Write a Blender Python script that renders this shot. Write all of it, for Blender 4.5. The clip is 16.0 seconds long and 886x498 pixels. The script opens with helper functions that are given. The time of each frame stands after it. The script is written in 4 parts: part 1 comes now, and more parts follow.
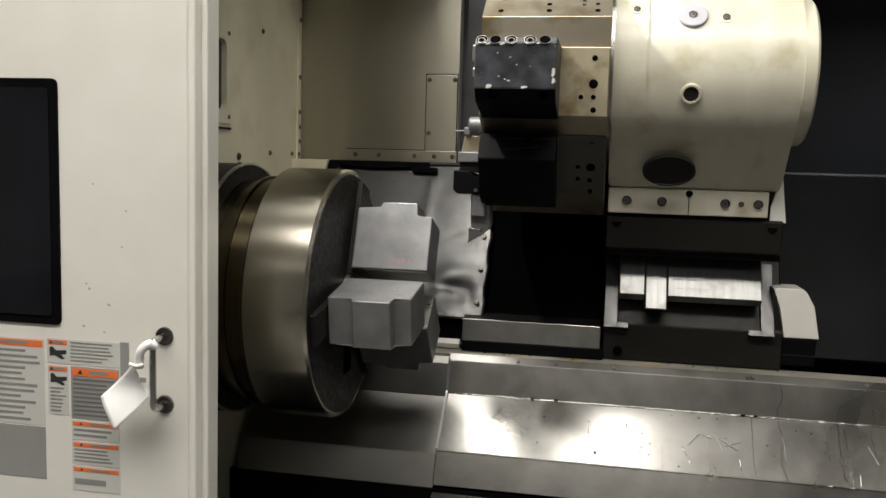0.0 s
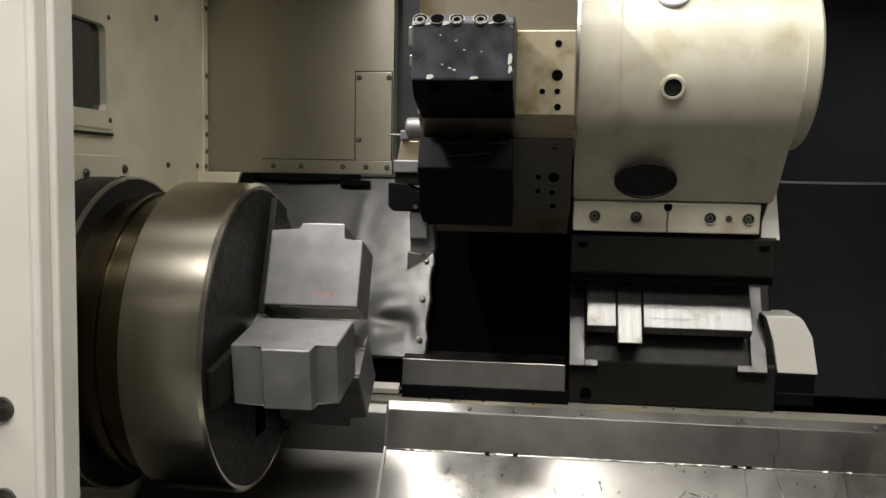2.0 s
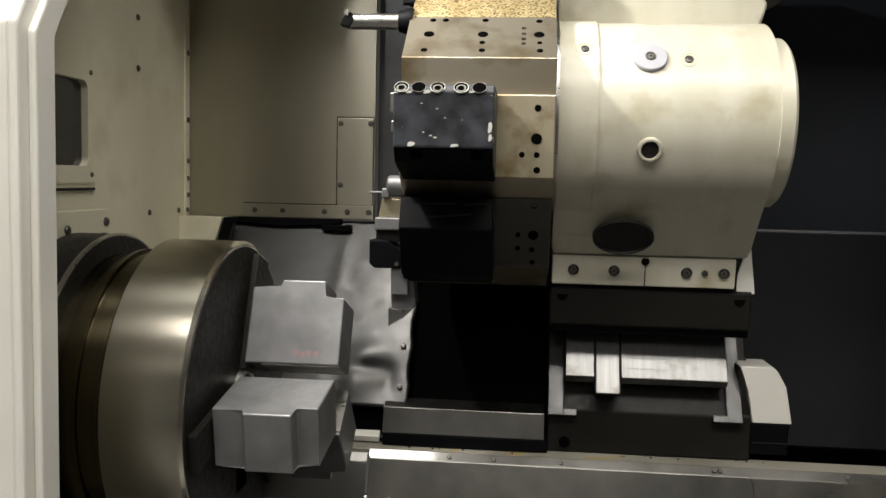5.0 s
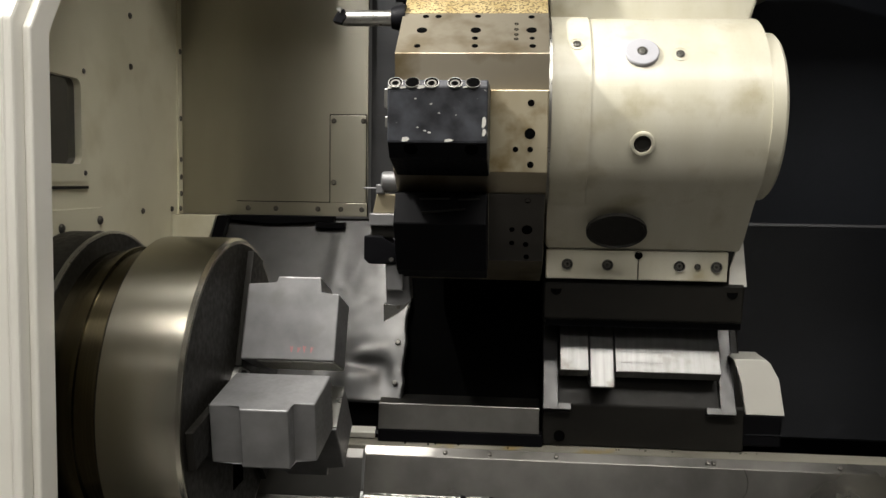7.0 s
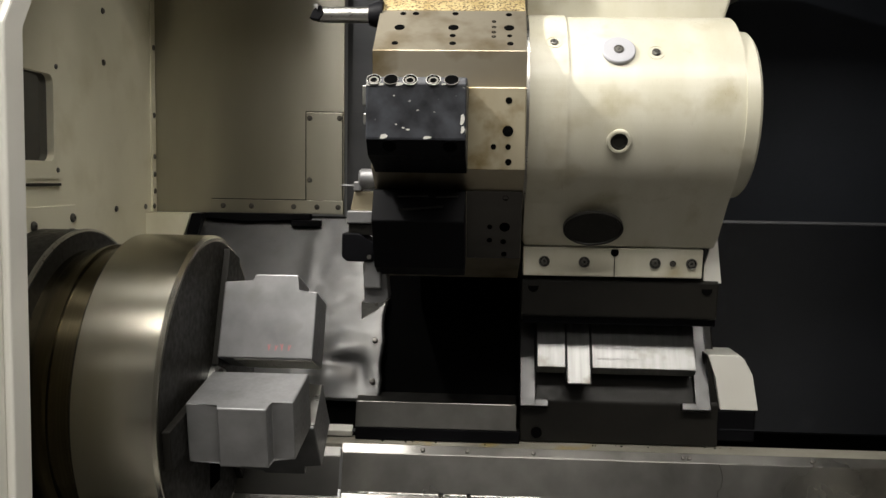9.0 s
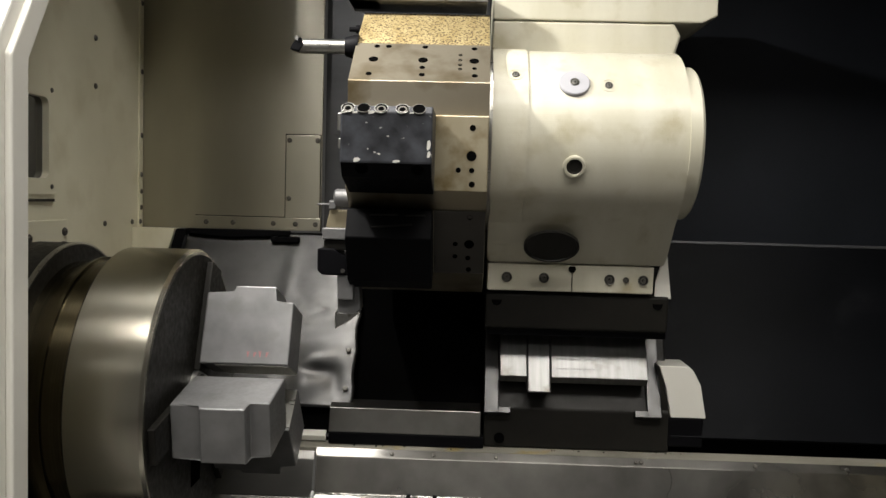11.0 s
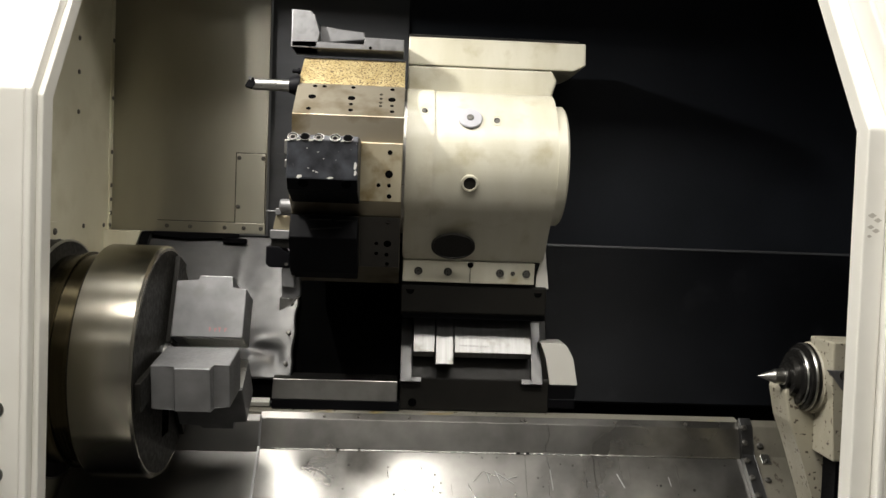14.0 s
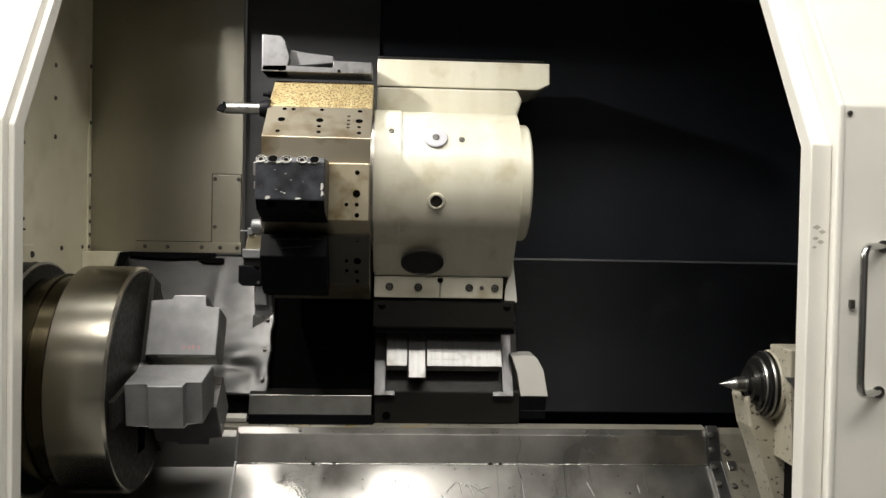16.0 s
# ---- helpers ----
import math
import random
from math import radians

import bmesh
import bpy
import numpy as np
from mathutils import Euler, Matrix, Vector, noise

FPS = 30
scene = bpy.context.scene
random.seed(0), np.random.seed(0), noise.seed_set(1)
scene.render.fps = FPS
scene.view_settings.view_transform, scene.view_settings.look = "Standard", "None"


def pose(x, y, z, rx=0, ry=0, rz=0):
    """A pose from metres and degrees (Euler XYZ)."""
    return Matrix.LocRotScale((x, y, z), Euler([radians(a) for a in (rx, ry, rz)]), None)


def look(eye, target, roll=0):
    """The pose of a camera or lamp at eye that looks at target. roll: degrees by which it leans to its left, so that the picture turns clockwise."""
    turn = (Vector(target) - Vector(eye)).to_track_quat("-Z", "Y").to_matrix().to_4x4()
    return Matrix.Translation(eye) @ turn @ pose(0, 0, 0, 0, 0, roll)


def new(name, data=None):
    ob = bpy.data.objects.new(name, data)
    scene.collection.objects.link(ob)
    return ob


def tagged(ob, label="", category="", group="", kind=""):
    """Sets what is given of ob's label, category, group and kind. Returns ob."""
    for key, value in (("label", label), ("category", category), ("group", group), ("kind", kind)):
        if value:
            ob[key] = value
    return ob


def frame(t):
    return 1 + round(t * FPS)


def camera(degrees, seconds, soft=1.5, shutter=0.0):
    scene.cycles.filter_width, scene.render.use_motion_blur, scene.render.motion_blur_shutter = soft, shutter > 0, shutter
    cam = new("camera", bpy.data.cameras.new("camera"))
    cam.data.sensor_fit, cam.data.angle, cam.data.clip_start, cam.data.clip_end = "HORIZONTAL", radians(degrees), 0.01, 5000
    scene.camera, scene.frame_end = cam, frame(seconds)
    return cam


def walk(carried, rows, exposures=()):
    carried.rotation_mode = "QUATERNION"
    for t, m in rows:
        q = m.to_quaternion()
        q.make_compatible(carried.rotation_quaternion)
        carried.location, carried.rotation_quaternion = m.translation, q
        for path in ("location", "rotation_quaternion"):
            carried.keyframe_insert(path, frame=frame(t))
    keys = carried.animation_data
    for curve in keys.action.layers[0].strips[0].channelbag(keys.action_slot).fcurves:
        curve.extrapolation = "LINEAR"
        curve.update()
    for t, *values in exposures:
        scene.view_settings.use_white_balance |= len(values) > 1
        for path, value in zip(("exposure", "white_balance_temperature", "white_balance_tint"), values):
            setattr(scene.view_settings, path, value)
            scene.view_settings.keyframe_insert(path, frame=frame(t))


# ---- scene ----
cam = camera(54.6, 16.0)
PATH = [
    (0.0, (0.621, -2.025, 1.436), (0.251, -0.071, 1.228), 1.60),
    (0.5, (0.551, -1.852, 1.382), (0.227, 0.107, 1.146), 2.06),
    (1.0, (0.510, -1.707, 1.422), (0.291, 0.274, 1.260), 0.38),
    (1.5, (0.525, -1.657, 1.433), (0.320, 0.323, 1.245), 1.26),
    (2.0, (0.560, -1.649, 1.428), (0.329, 0.330, 1.255), 0.97),
    (2.5, (0.579, -1.646, 1.432), (0.324, 0.331, 1.269), 0.59),
    (3.0, (0.579, -1.648, 1.442), (0.314, 0.330, 1.316), 0.54),
    (3.5, (0.567, -1.652, 1.485), (0.320, 0.325, 1.310), 0.82),
    (4.0, (0.573, -1.654, 1.528), (0.363, 0.329, 1.370), 1.14),
    (4.5, (0.567, -1.656, 1.535), (0.372, 0.328, 1.376), 1.27),
    (7.0, (0.554, -1.667, 1.524), (0.387, 0.320, 1.366), 0.81),
    (7.5, (0.561, -1.664, 1.528), (0.393, 0.322, 1.361), 0.62),
    (8.0, (0.553, -1.663, 1.522), (0.410, 0.325, 1.356), 0.67),
    (8.5, (0.553, -1.665, 1.524), (0.424, 0.323, 1.358), 0.69),
    (9.0, (0.543, -1.668, 1.522), (0.440, 0.322, 1.361), 0.85),
    (9.5, (0.551, -1.671, 1.527), (0.457, 0.321, 1.369), 0.72),
    (12.0, (0.583, -1.980, 1.523), (0.557, 0.018, 1.428), 2.22),
    (12.5, (0.521, -2.078, 1.527), (0.605, -0.083, 1.417), -0.13),
    (13.0, (0.519, -2.155, 1.501), (0.659, -0.164, 1.376), -0.28),
    (13.5, (0.566, -2.217, 1.501), (0.678, -0.223, 1.401), 1.84),
    (14.0, (0.614, -2.312, 1.515), (0.714, -0.316, 1.434), 2.04),
    (14.5, (0.673, -2.368, 1.526), (0.778, -0.372, 1.447), 1.87),
    (15.0, (0.678, -2.383, 1.527), (0.789, -0.387, 1.468), 1.72),
    (15.5, (0.683, -2.383, 1.524), (0.796, -0.387, 1.471), 1.62),
    (16.0, (0.687, -2.381, 1.528), (0.798, -0.384, 1.478), 1.13),
]
EXPOSURES = [(0.0, -0.06), (1.0, 0.04), (3.0, 0.04), (7.0, -0.12), (13.0, -0.10), (16.0, 0.0)]
walk(cam, [(t, look(eye, target, roll)) for t, eye, target, roll in PATH], EXPOSURES)

# ---- light: unseen workshop ceiling lamps, an added cabin lamp and a dim hall ----
world = bpy.data.worlds.new("hall")
scene.world = world
world.use_nodes = True
world.node_tree.nodes["Background"].inputs[0].default_value = (0.9, 0.95, 1.0, 1)
world.node_tree.nodes["Background"].inputs[1].default_value = 0.02


def area_lamp(x, y, z, sx, sy, watts, colour=(1.0, 0.955, 0.885), aim=None):
    lamp = bpy.data.lights.new("lamp", "AREA")
    lamp.shape, lamp.size, lamp.size_y, lamp.energy, lamp.color = "RECTANGLE", sx, sy, watts, colour
    ob = new("area_lamp_light", lamp)
    ob.matrix_world = look((x, y, z), aim or (x, y, 0.0))
    return ob


area_lamp(0.0, -2.10, 4.2, 4.8, 0.80, 235)
area_lamp(0.30, -0.62, 4.20, 1.20, 0.36, 46.0, (1.0, 0.965, 0.91))
# unseen lamp added inside the cabin to brighten back sheet and left wall
area_lamp(-0.21, -0.20, 2.45, 0.09, 0.10, 45.0, (1.0, 0.965, 0.91), (-0.05, 0.45, 1.50))
area_lamp(0.5, -6.2, 4.6, 3.0, 0.90, 60)


# ---- materials ----
def nodes_of(name):
    m = bpy.data.materials.new(name)
    m.use_nodes = True
    nt = m.node_tree
    return m, nt, nt.nodes, nt.links, nt.nodes["Principled BSDF"]


def surface(name, dark, light, rough=(0.35, 0.55), metal=0.0, scale=6.0, stretch=(1, 1, 1), bump=0.08, fine=140.0,
            spots=None, spot_scale=40.0, spot_cut=0.66, coat=0.0, detail=6.0, spec=0.5, spot_soft=0.04):
    """Two scales of variation: clouds between dark and light, fine grain in relief, and worn spots."""
    m, nt, nd, ln, bsdf = nodes_of(name)
    tc = nd.new("ShaderNodeTexCoord")
    mp = nd.new("ShaderNodeMapping")
    mp.inputs["Scale"].default_value = stretch
    ln.new(tc.outputs["Object"], mp.inputs["Vector"])
    big = nd.new("ShaderNodeTexNoise")
    big.inputs["Scale"].default_value, big.inputs["Detail"].default_value = scale, detail
    ln.new(mp.outputs["Vector"], big.inputs["Vector"])
    ramp = nd.new("ShaderNodeValToRGB")
    ramp.color_ramp.elements[0].position, ramp.color_ramp.elements[1].position = 0.3, 0.7
    ramp.color_ramp.elements[0].color, ramp.color_ramp.elements[1].color = (*dark, 1), (*light, 1)
    ln.new(big.outputs["Fac"], ramp.inputs["Fac"])
    colour = ramp.outputs["Color"]
    grain = nd.new("ShaderNodeTexNoise")
    grain.inputs["Scale"].default_value, grain.inputs["Detail"].default_value = fine, 3.0
    ln.new(mp.outputs["Vector"], grain.inputs["Vector"])
    if spots:
        sp = nd.new("ShaderNodeTexNoise")
        sp.inputs["Scale"].default_value, sp.inputs["Detail"].default_value = spot_scale, 4.0
        ln.new(tc.outputs["Object"], sp.inputs["Vector"])
        cut = nd.new("ShaderNodeValToRGB")
        cut.color_ramp.elements[0].position, cut.color_ramp.elements[1].position = spot_cut, spot_cut + spot_soft
        ln.new(sp.outputs["Fac"], cut.inputs["Fac"])
        mix = nd.new("ShaderNodeMix")
        mix.data_type = "RGBA"
        mix.inputs["B"].default_value = (*spots, 1)
        ln.new(cut.outputs["Color"], mix.inputs["Factor"])
        ln.new(colour, mix.inputs["A"])
        colour = mix.outputs["Result"]
    ln.new(colour, bsdf.inputs["Base Color"])
    rr = nd.new("ShaderNodeMapRange")
    rr.inputs["To Min"].default_value, rr.inputs["To Max"].default_value = rough
    rr.inputs["From Min"].default_value, rr.inputs["From Max"].default_value = 0.3, 0.7
    ln.new(grain.outputs["Fac"], rr.inputs["Value"])
    ln.new(rr.outputs["Result"], bsdf.inputs["Roughness"])
    bp = nd.new("ShaderNodeBump")
    bp.inputs["Strength"].default_value, bp.inputs["Distance"].default_value = bump, 0.002
    ln.new(grain.outputs["Fac"], bp.inputs["Height"])
    ln.new(bp.outputs["Normal"], bsdf.inputs["Normal"])
    bsdf.inputs["Metallic"].default_value = metal
    bsdf.inputs["Specular IOR Level"].default_value = spec
    bsdf.inputs["Coat Weight"].default_value = coat
    return m


def brushed(mat, amount, turn=0.25, axis="X"):
    """Fine marks that run round an axis, so that highlights spread along it."""
    nt = mat.node_tree
    bsdf = nt.nodes["Principled BSDF"]
    tangent = nt.nodes.new("ShaderNodeTangent")
    tangent.direction_type, tangent.axis = "RADIAL", axis
    nt.links.new(tangent.outputs["Tangent"], bsdf.inputs["Tangent"])
    bsdf.inputs["Anisotropic"].default_value = amount
    bsdf.inputs["Anisotropic Rotation"].default_value = turn


def brushed_flat(mat, amount):
    """Fine marks across a flat sheet whose map runs up the sheet."""
    nt = mat.node_tree
    bsdf = nt.nodes["Principled BSDF"]
    tangent = nt.nodes.new("ShaderNodeTangent")
    tangent.direction_type = "UV_MAP"
    nt.links.new(tangent.outputs["Tangent"], bsdf.inputs["Tangent"])
    bsdf.inputs["Anisotropic"].default_value = amount


CREAM = surface("cream_enamel", (0.70, 0.685, 0.625), (0.76, 0.745, 0.69), (0.32, 0.45), bump=0.04, fine=220, spots=(0.45, 0.42, 0.35), spot_scale=55, spot_cut=0.76)
CREAM_IN = surface("aged_cream_enamel", (0.62, 0.592, 0.45), (0.72, 0.692, 0.55), (0.28, 0.42), bump=0.03, fine=200, scale=3.0, spots=(0.54, 0.50, 0.355), spot_scale=7, spot_cut=0.5, spot_soft=0.3)
# chips are wear; the cream is lowered for the shade round the tailstock
CREAM_CHIP = surface("chipped_shaded_cream_enamel", (0.31, 0.287, 0.215), (0.42, 0.39, 0.305), (0.35, 0.55), bump=0.08, scale=7, spots=(0.075, 0.058, 0.04), spot_scale=62, spot_cut=0.63, spot_soft=0.02)
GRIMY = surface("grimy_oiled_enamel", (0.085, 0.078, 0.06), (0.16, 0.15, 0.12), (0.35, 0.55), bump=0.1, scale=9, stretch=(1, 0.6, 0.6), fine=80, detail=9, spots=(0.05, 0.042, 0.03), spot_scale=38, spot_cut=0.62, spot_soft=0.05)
RAIL = surface("worn_grey_rail_paint", (0.17, 0.16, 0.13), (0.29, 0.275, 0.23), (0.35, 0.5), bump=0.05, scale=7, stretch=(0.6, 1, 1), spots=(0.30, 0.23, 0.10), spot_scale=9, spot_cut=0.60, spot_soft=0.1)
CREAM_BACK = surface("satin_cream_sheet", (0.34, 0.325, 0.262), (0.46, 0.44, 0.365), (0.30, 0.33), metal=0.86, bump=0.0, scale=1.6, fine=4, stretch=(2, 2, 0.8), detail=8)
brushed_flat(CREAM_BACK, 0.85)
HOUSING = surface("oily_cream_enamel", (0.46, 0.437, 0.338), (0.55, 0.53, 0.44), (0.26, 0.42), bump=0.03, scale=6.0, stretch=(2.2, 1, 0.6), fine=180, detail=9, spots=(0.35, 0.31, 0.205), spot_scale=11, spot_cut=0.55, spot_soft=0.22)
STEEL = surface("machined_steel", (0.34, 0.335, 0.31), (0.43, 0.425, 0.40), (0.26, 0.38), metal=1.0, bump=0.03, stretch=(1, 3, 3), fine=60, scale=9)
CHUCK = surface("turned_chuck_steel", (0.47, 0.445, 0.37), (0.57, 0.545, 0.465), (0.235, 0.245), metal=1.0, bump=0.0, stretch=(9, 0.1, 0.1), fine=6, scale=2.2)
brushed(CHUCK, 0.7)
SHEET = surface("worn_stainless_sheet", (0.07, 0.07, 0.071), (0.12, 0.12, 0.118), (0.34, 0.48), metal=1.0, bump=0.04, scale=5, fine=45, detail=9, spots=(0.07, 0.067, 0.062), spot_scale=70, spot_cut=0.72)
BED = surface("scratched_bed_cover_steel", (0.225, 0.218, 0.203), (0.30, 0.293, 0.275), (0.34, 0.42), metal=1.0, bump=0.003, scale=2.4, stretch=(1.2, 0.8, 0.8), fine=22, detail=8, spots=(0.33, 0.31, 0.27), spot_scale=3.0, spot_cut=0.5, spot_soft=0.45)
def polished(mat, rough, amount):
    """A second, sharper gloss over the same colour, as on steel that is worn bright in places and scratched in others."""
    nt = mat.node_tree
    bsdf, out = nt.nodes["Principled BSDF"], nt.nodes["Material Output"]
    gloss = nt.nodes.new("ShaderNodeBsdfAnisotropic")
    gloss.inputs["Roughness"].default_value = rough
    nt.links.new(bsdf.inputs["Base Color"].links[0].from_socket, gloss.inputs["Color"])
    wear = nt.nodes.new("ShaderNodeTexNoise")
    wear.inputs["Scale"].default_value, wear.inputs["Detail"].default_value = 5.0, 6.0
    coords = nt.nodes.new("ShaderNodeTexCoord")
    nt.links.new(coords.outputs["Object"], wear.inputs["Vector"])
    span = nt.nodes.new("ShaderNodeMapRange")
    span.inputs["From Min"].default_value, span.inputs["From Max"].default_value = 0.3, 0.7
    span.inputs["To Min"].default_value, span.inputs["To Max"].default_value = amount * 0.5, amount * 1.5
    nt.links.new(wear.outputs["Fac"], span.inputs["Value"])
    mix = nt.nodes.new("ShaderNodeMixShader")
    nt.links.new(span.outputs["Result"], mix.inputs["Fac"])
    nt.links.new(bsdf.outputs["BSDF"], mix.inputs[1])
    nt.links.new(gloss.outputs["BSDF"], mix.inputs[2])
    nt.links.new(mix.outputs["Shader"], out.inputs["Surface"])


polished(BED, 0.19, 0.55)
# smeared bed steel, made darker for the shade the chuck throws on it
SMEARED_SHADED = surface("smeared_shaded_cover_steel", (0.15, 0.147, 0.138), (0.28, 0.272, 0.257), (0.30, 0.46), metal=0.9, bump=0.02, scale=4, stretch=(0.6, 1, 1), fine=9, detail=8)
# for dried coolant runs, and for shade painted on the lower tool face
OILED_SHADED = surface("oiled_and_shaded_steel", (0.045, 0.042, 0.038), (0.085, 0.08, 0.073), (0.28, 0.45), metal=0.9, bump=0.05, scale=5, stretch=(0.4, 1, 1), fine=40)
SLIDEWAY = surface("ground_slideway_finish", (0.19, 0.19, 0.187), (0.25, 0.25, 0.246), (0.36, 0.46), metal=1.0, bump=0.006, stretch=(14, 1, 1), fine=20, spots=(0.10, 0.09, 0.072), spot_scale=12, spot_cut=0.58, spot_soft=0.15)
BRIGHT = surface("ground_slideway_steel", (0.27, 0.27, 0.265), (0.36, 0.36, 0.355), (0.36, 0.48), metal=1.0, bump=0.012, stretch=(14, 1, 1), fine=20)
GREYJAW = surface("milled_jaw_steel", (0.12, 0.12, 0.122), (0.19, 0.19, 0.192), (0.38, 0.52), metal=0.5, bump=0.02, fine=120, scale=12, detail=10, spots=(0.085, 0.082, 0.08), spot_scale=14, spot_cut=0.56, spot_soft=0.16)
JAW = surface("milled_jaw_steel_bright", (0.15, 0.15, 0.152), (0.25, 0.25, 0.252), (0.34, 0.48), metal=0.5, bump=0.02, fine=120, scale=12, detail=10, spots=(0.17, 0.168, 0.165), spot_scale=14, spot_cut=0.56, spot_soft=0.16)
QUILL = surface("oily_blackened_quill", (0.022, 0.021, 0.020), (0.05, 0.048, 0.044), (0.2, 0.3), metal=0.7, bump=0.01, stretch=(30, 1, 1), fine=30)
DARKSTEEL = surface("oily_dark_casting", (0.0065, 0.006, 0.005), (0.015, 0.014, 0.0115), (0.38, 0.6), metal=0.1, bump=0.10, fine=90, spec=0.25)
BLACKWALL = surface("black_enamelled_sheet", (0.0075, 0.009, 0.012), (0.013, 0.015, 0.0195), (0.45, 0.6), bump=0.02, scale=3, spec=0.2)
CHARCOAL = surface("charcoal_way_cover_paint", (0.0022, 0.0026, 0.0035), (0.0048, 0.0053, 0.0068), (0.42, 0.6), bump=0.03, scale=4, detail=9, spec=0.07, spots=(0.0075, 0.008, 0.0095), spot_scale=9, spot_cut=0.6, spot_soft=0.15)
GREYWALL = surface("dark_grey_sheet", (0.045, 0.047, 0.050), (0.070, 0.072, 0.077), (0.35, 0.5), metal=0.15, bump=0.04, scale=4, stretch=(0.4, 1, 3), spec=0.3)
BLACK = surface("black_oxide_steel", (0.006, 0.0065, 0.009), (0.050, 0.054, 0.064), (0.36, 0.55), metal=0.2, bump=0.08, scale=26, detail=9, spots=(0.30, 0.30, 0.29), spot_scale=80, spot_cut=0.72)
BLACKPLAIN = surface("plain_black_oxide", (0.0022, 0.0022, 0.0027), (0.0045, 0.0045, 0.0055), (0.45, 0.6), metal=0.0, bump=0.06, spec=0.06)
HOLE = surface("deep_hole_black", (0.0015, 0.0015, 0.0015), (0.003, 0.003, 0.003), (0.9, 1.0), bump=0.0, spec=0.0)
TAN = surface("oil_stained_steel", (0.38, 0.325, 0.215), (0.47, 0.42, 0.305), (0.32, 0.38), metal=0.7, bump=0.01, scale=5, stretch=(1.5, 1, 1), fine=200, detail=9, spots=(0.22, 0.165, 0.075), spot_scale=16, spot_cut=0.52, spot_soft=0.22)
RUST = surface("rust_speckled_steel", (0.33, 0.25, 0.11), (0.50, 0.41, 0.22), (0.4, 0.6), metal=0.5, bump=0.2, scale=12, stretch=(2.5, 1, 1), fine=70, spots=(0.10, 0.07, 0.035), spot_scale=190, spot_cut=0.53, spot_soft=0.04)
DISC = surface("turret_disc_steel", (0.37, 0.325, 0.245), (0.46, 0.415, 0.325), (0.30, 0.345), metal=0.85, bump=0.008, scale=2.5, fine=200, detail=8, spots=(0.20, 0.155, 0.085), spot_scale=10, spot_cut=0.52, spot_soft=0.22)
GREYDISC = surface("grey_plastic_plug", (0.30, 0.30, 0.325), (0.36, 0.36, 0.385), (0.45, 0.6), bump=0.05)
BRASS = surface("oiled_brass_ring", (0.085, 0.072, 0.045), (0.14, 0.118, 0.07), (0.22, 0.28), metal=1.0, bump=0.0, stretch=(60, 0.05, 0.05), fine=20)
brushed(BRASS, 0.8)
SCREW = surface("screw_steel", (0.09, 0.085, 0.075), (0.17, 0.165, 0.15), (0.3, 0.45), metal=0.8)
CHROME = surface("chrome_tube", (0.5, 0.5, 0.48), (0.6, 0.6, 0.58), (0.15, 0.25), metal=1.0)
ORANGE = surface("orange_label_ink", (0.75, 0.15, 0.03), (0.82, 0.19, 0.05), (0.4, 0.5), bump=0.0)
LABEL = surface("label_film", (0.52, 0.515, 0.48), (0.60, 0.595, 0.555), (0.35, 0.5), bump=0.02)
LABELGREY = surface("grey_label_film", (0.24, 0.24, 0.23), (0.30, 0.30, 0.29), (0.35, 0.5), bump=0.02)
INK = surface("label_black_ink", (0.02, 0.02, 0.02), (0.04, 0.04, 0.04), (0.4, 0.5), bump=0.0)
INKGREY = surface("faded_print", (0.20, 0.20, 0.19), (0.27, 0.27, 0.26), (0.4, 0.5), bump=0.0)
PRINT = surface("dark_print_on_grey", (0.13, 0.13, 0.125), (0.17, 0.17, 0.165), (0.4, 0.5), bump=0.0)
SCUFF = surface("scuffed_enamel", (0.36, 0.34, 0.29), (0.5, 0.48, 0.42), (0.5, 0.6), bump=0.0)
PAPER = surface("white_paper", (0.78, 0.78, 0.76), (0.86, 0.86, 0.84), (0.7, 0.9), bump=0.15, fine=40)
RED = surface("red_marker", (0.30, 0.115, 0.12), (0.36, 0.15, 0.15), (0.5, 0.6), bump=0.0)
CONCRETE = surface("workshop_concrete", (0.07, 0.068, 0.064), (0.12, 0.116, 0.11), (0.45, 0.65), bump=0.2, scale=1.5)
HALLWALL = surface("hall_wall_paint", (0.24, 0.24, 0.235), (0.30, 0.30, 0.295), (0.6, 0.8), scale=0.8)
HALLROOF = surface("hall_roof_sheet", (0.22, 0.22, 0.23), (0.30, 0.30, 0.31), (0.5, 0.7), scale=0.6)
GLASSDARK = surface("dark_window_glass", (0.006, 0.006, 0.008), (0.012, 0.012, 0.015), (0.06, 0.10), bump=0.0, coat=0.5)

# ---- building helpers: points are given in the machine's own metres ----
# x along the spindle from the chuck's face, y into the machine, z up from the floor


def thing(name, base, label, category, group="", kind="", shift=(0, 0, 0)):
    ob = new(name)
    ob.location = Vector(base) + Vector(shift)
    ob["base"] = list(base)
    return tagged(ob, label, category, group, kind)


def base_of(ob):
    while ob.parent:
        ob = ob.parent
    return Vector(ob["base"])


def part(name, bm, mat, parent, label=""):
    me = bpy.data.meshes.new(name)
    bmesh.ops.translate(bm, verts=bm.verts, vec=-base_of(parent))
    bmesh.ops.recalc_face_normals(bm, faces=bm.faces)
    bm.to_mesh(me)
    bm.free()
    me.materials.append(mat)
    ob = new(name, me)
    ob.parent = parent
    if label:
        tagged(ob, label)
    return ob


def map_upwards(ob):
    """A map with its first axis up the sheet and its second along it."""
    layer = ob.data.uv_layers.new(name="up")
    for loop in ob.data.loops:
        co = ob.data.vertices[loop.vertex_index].co
        layer.data[loop.index].uv = (co.z, co.x)
    return ob


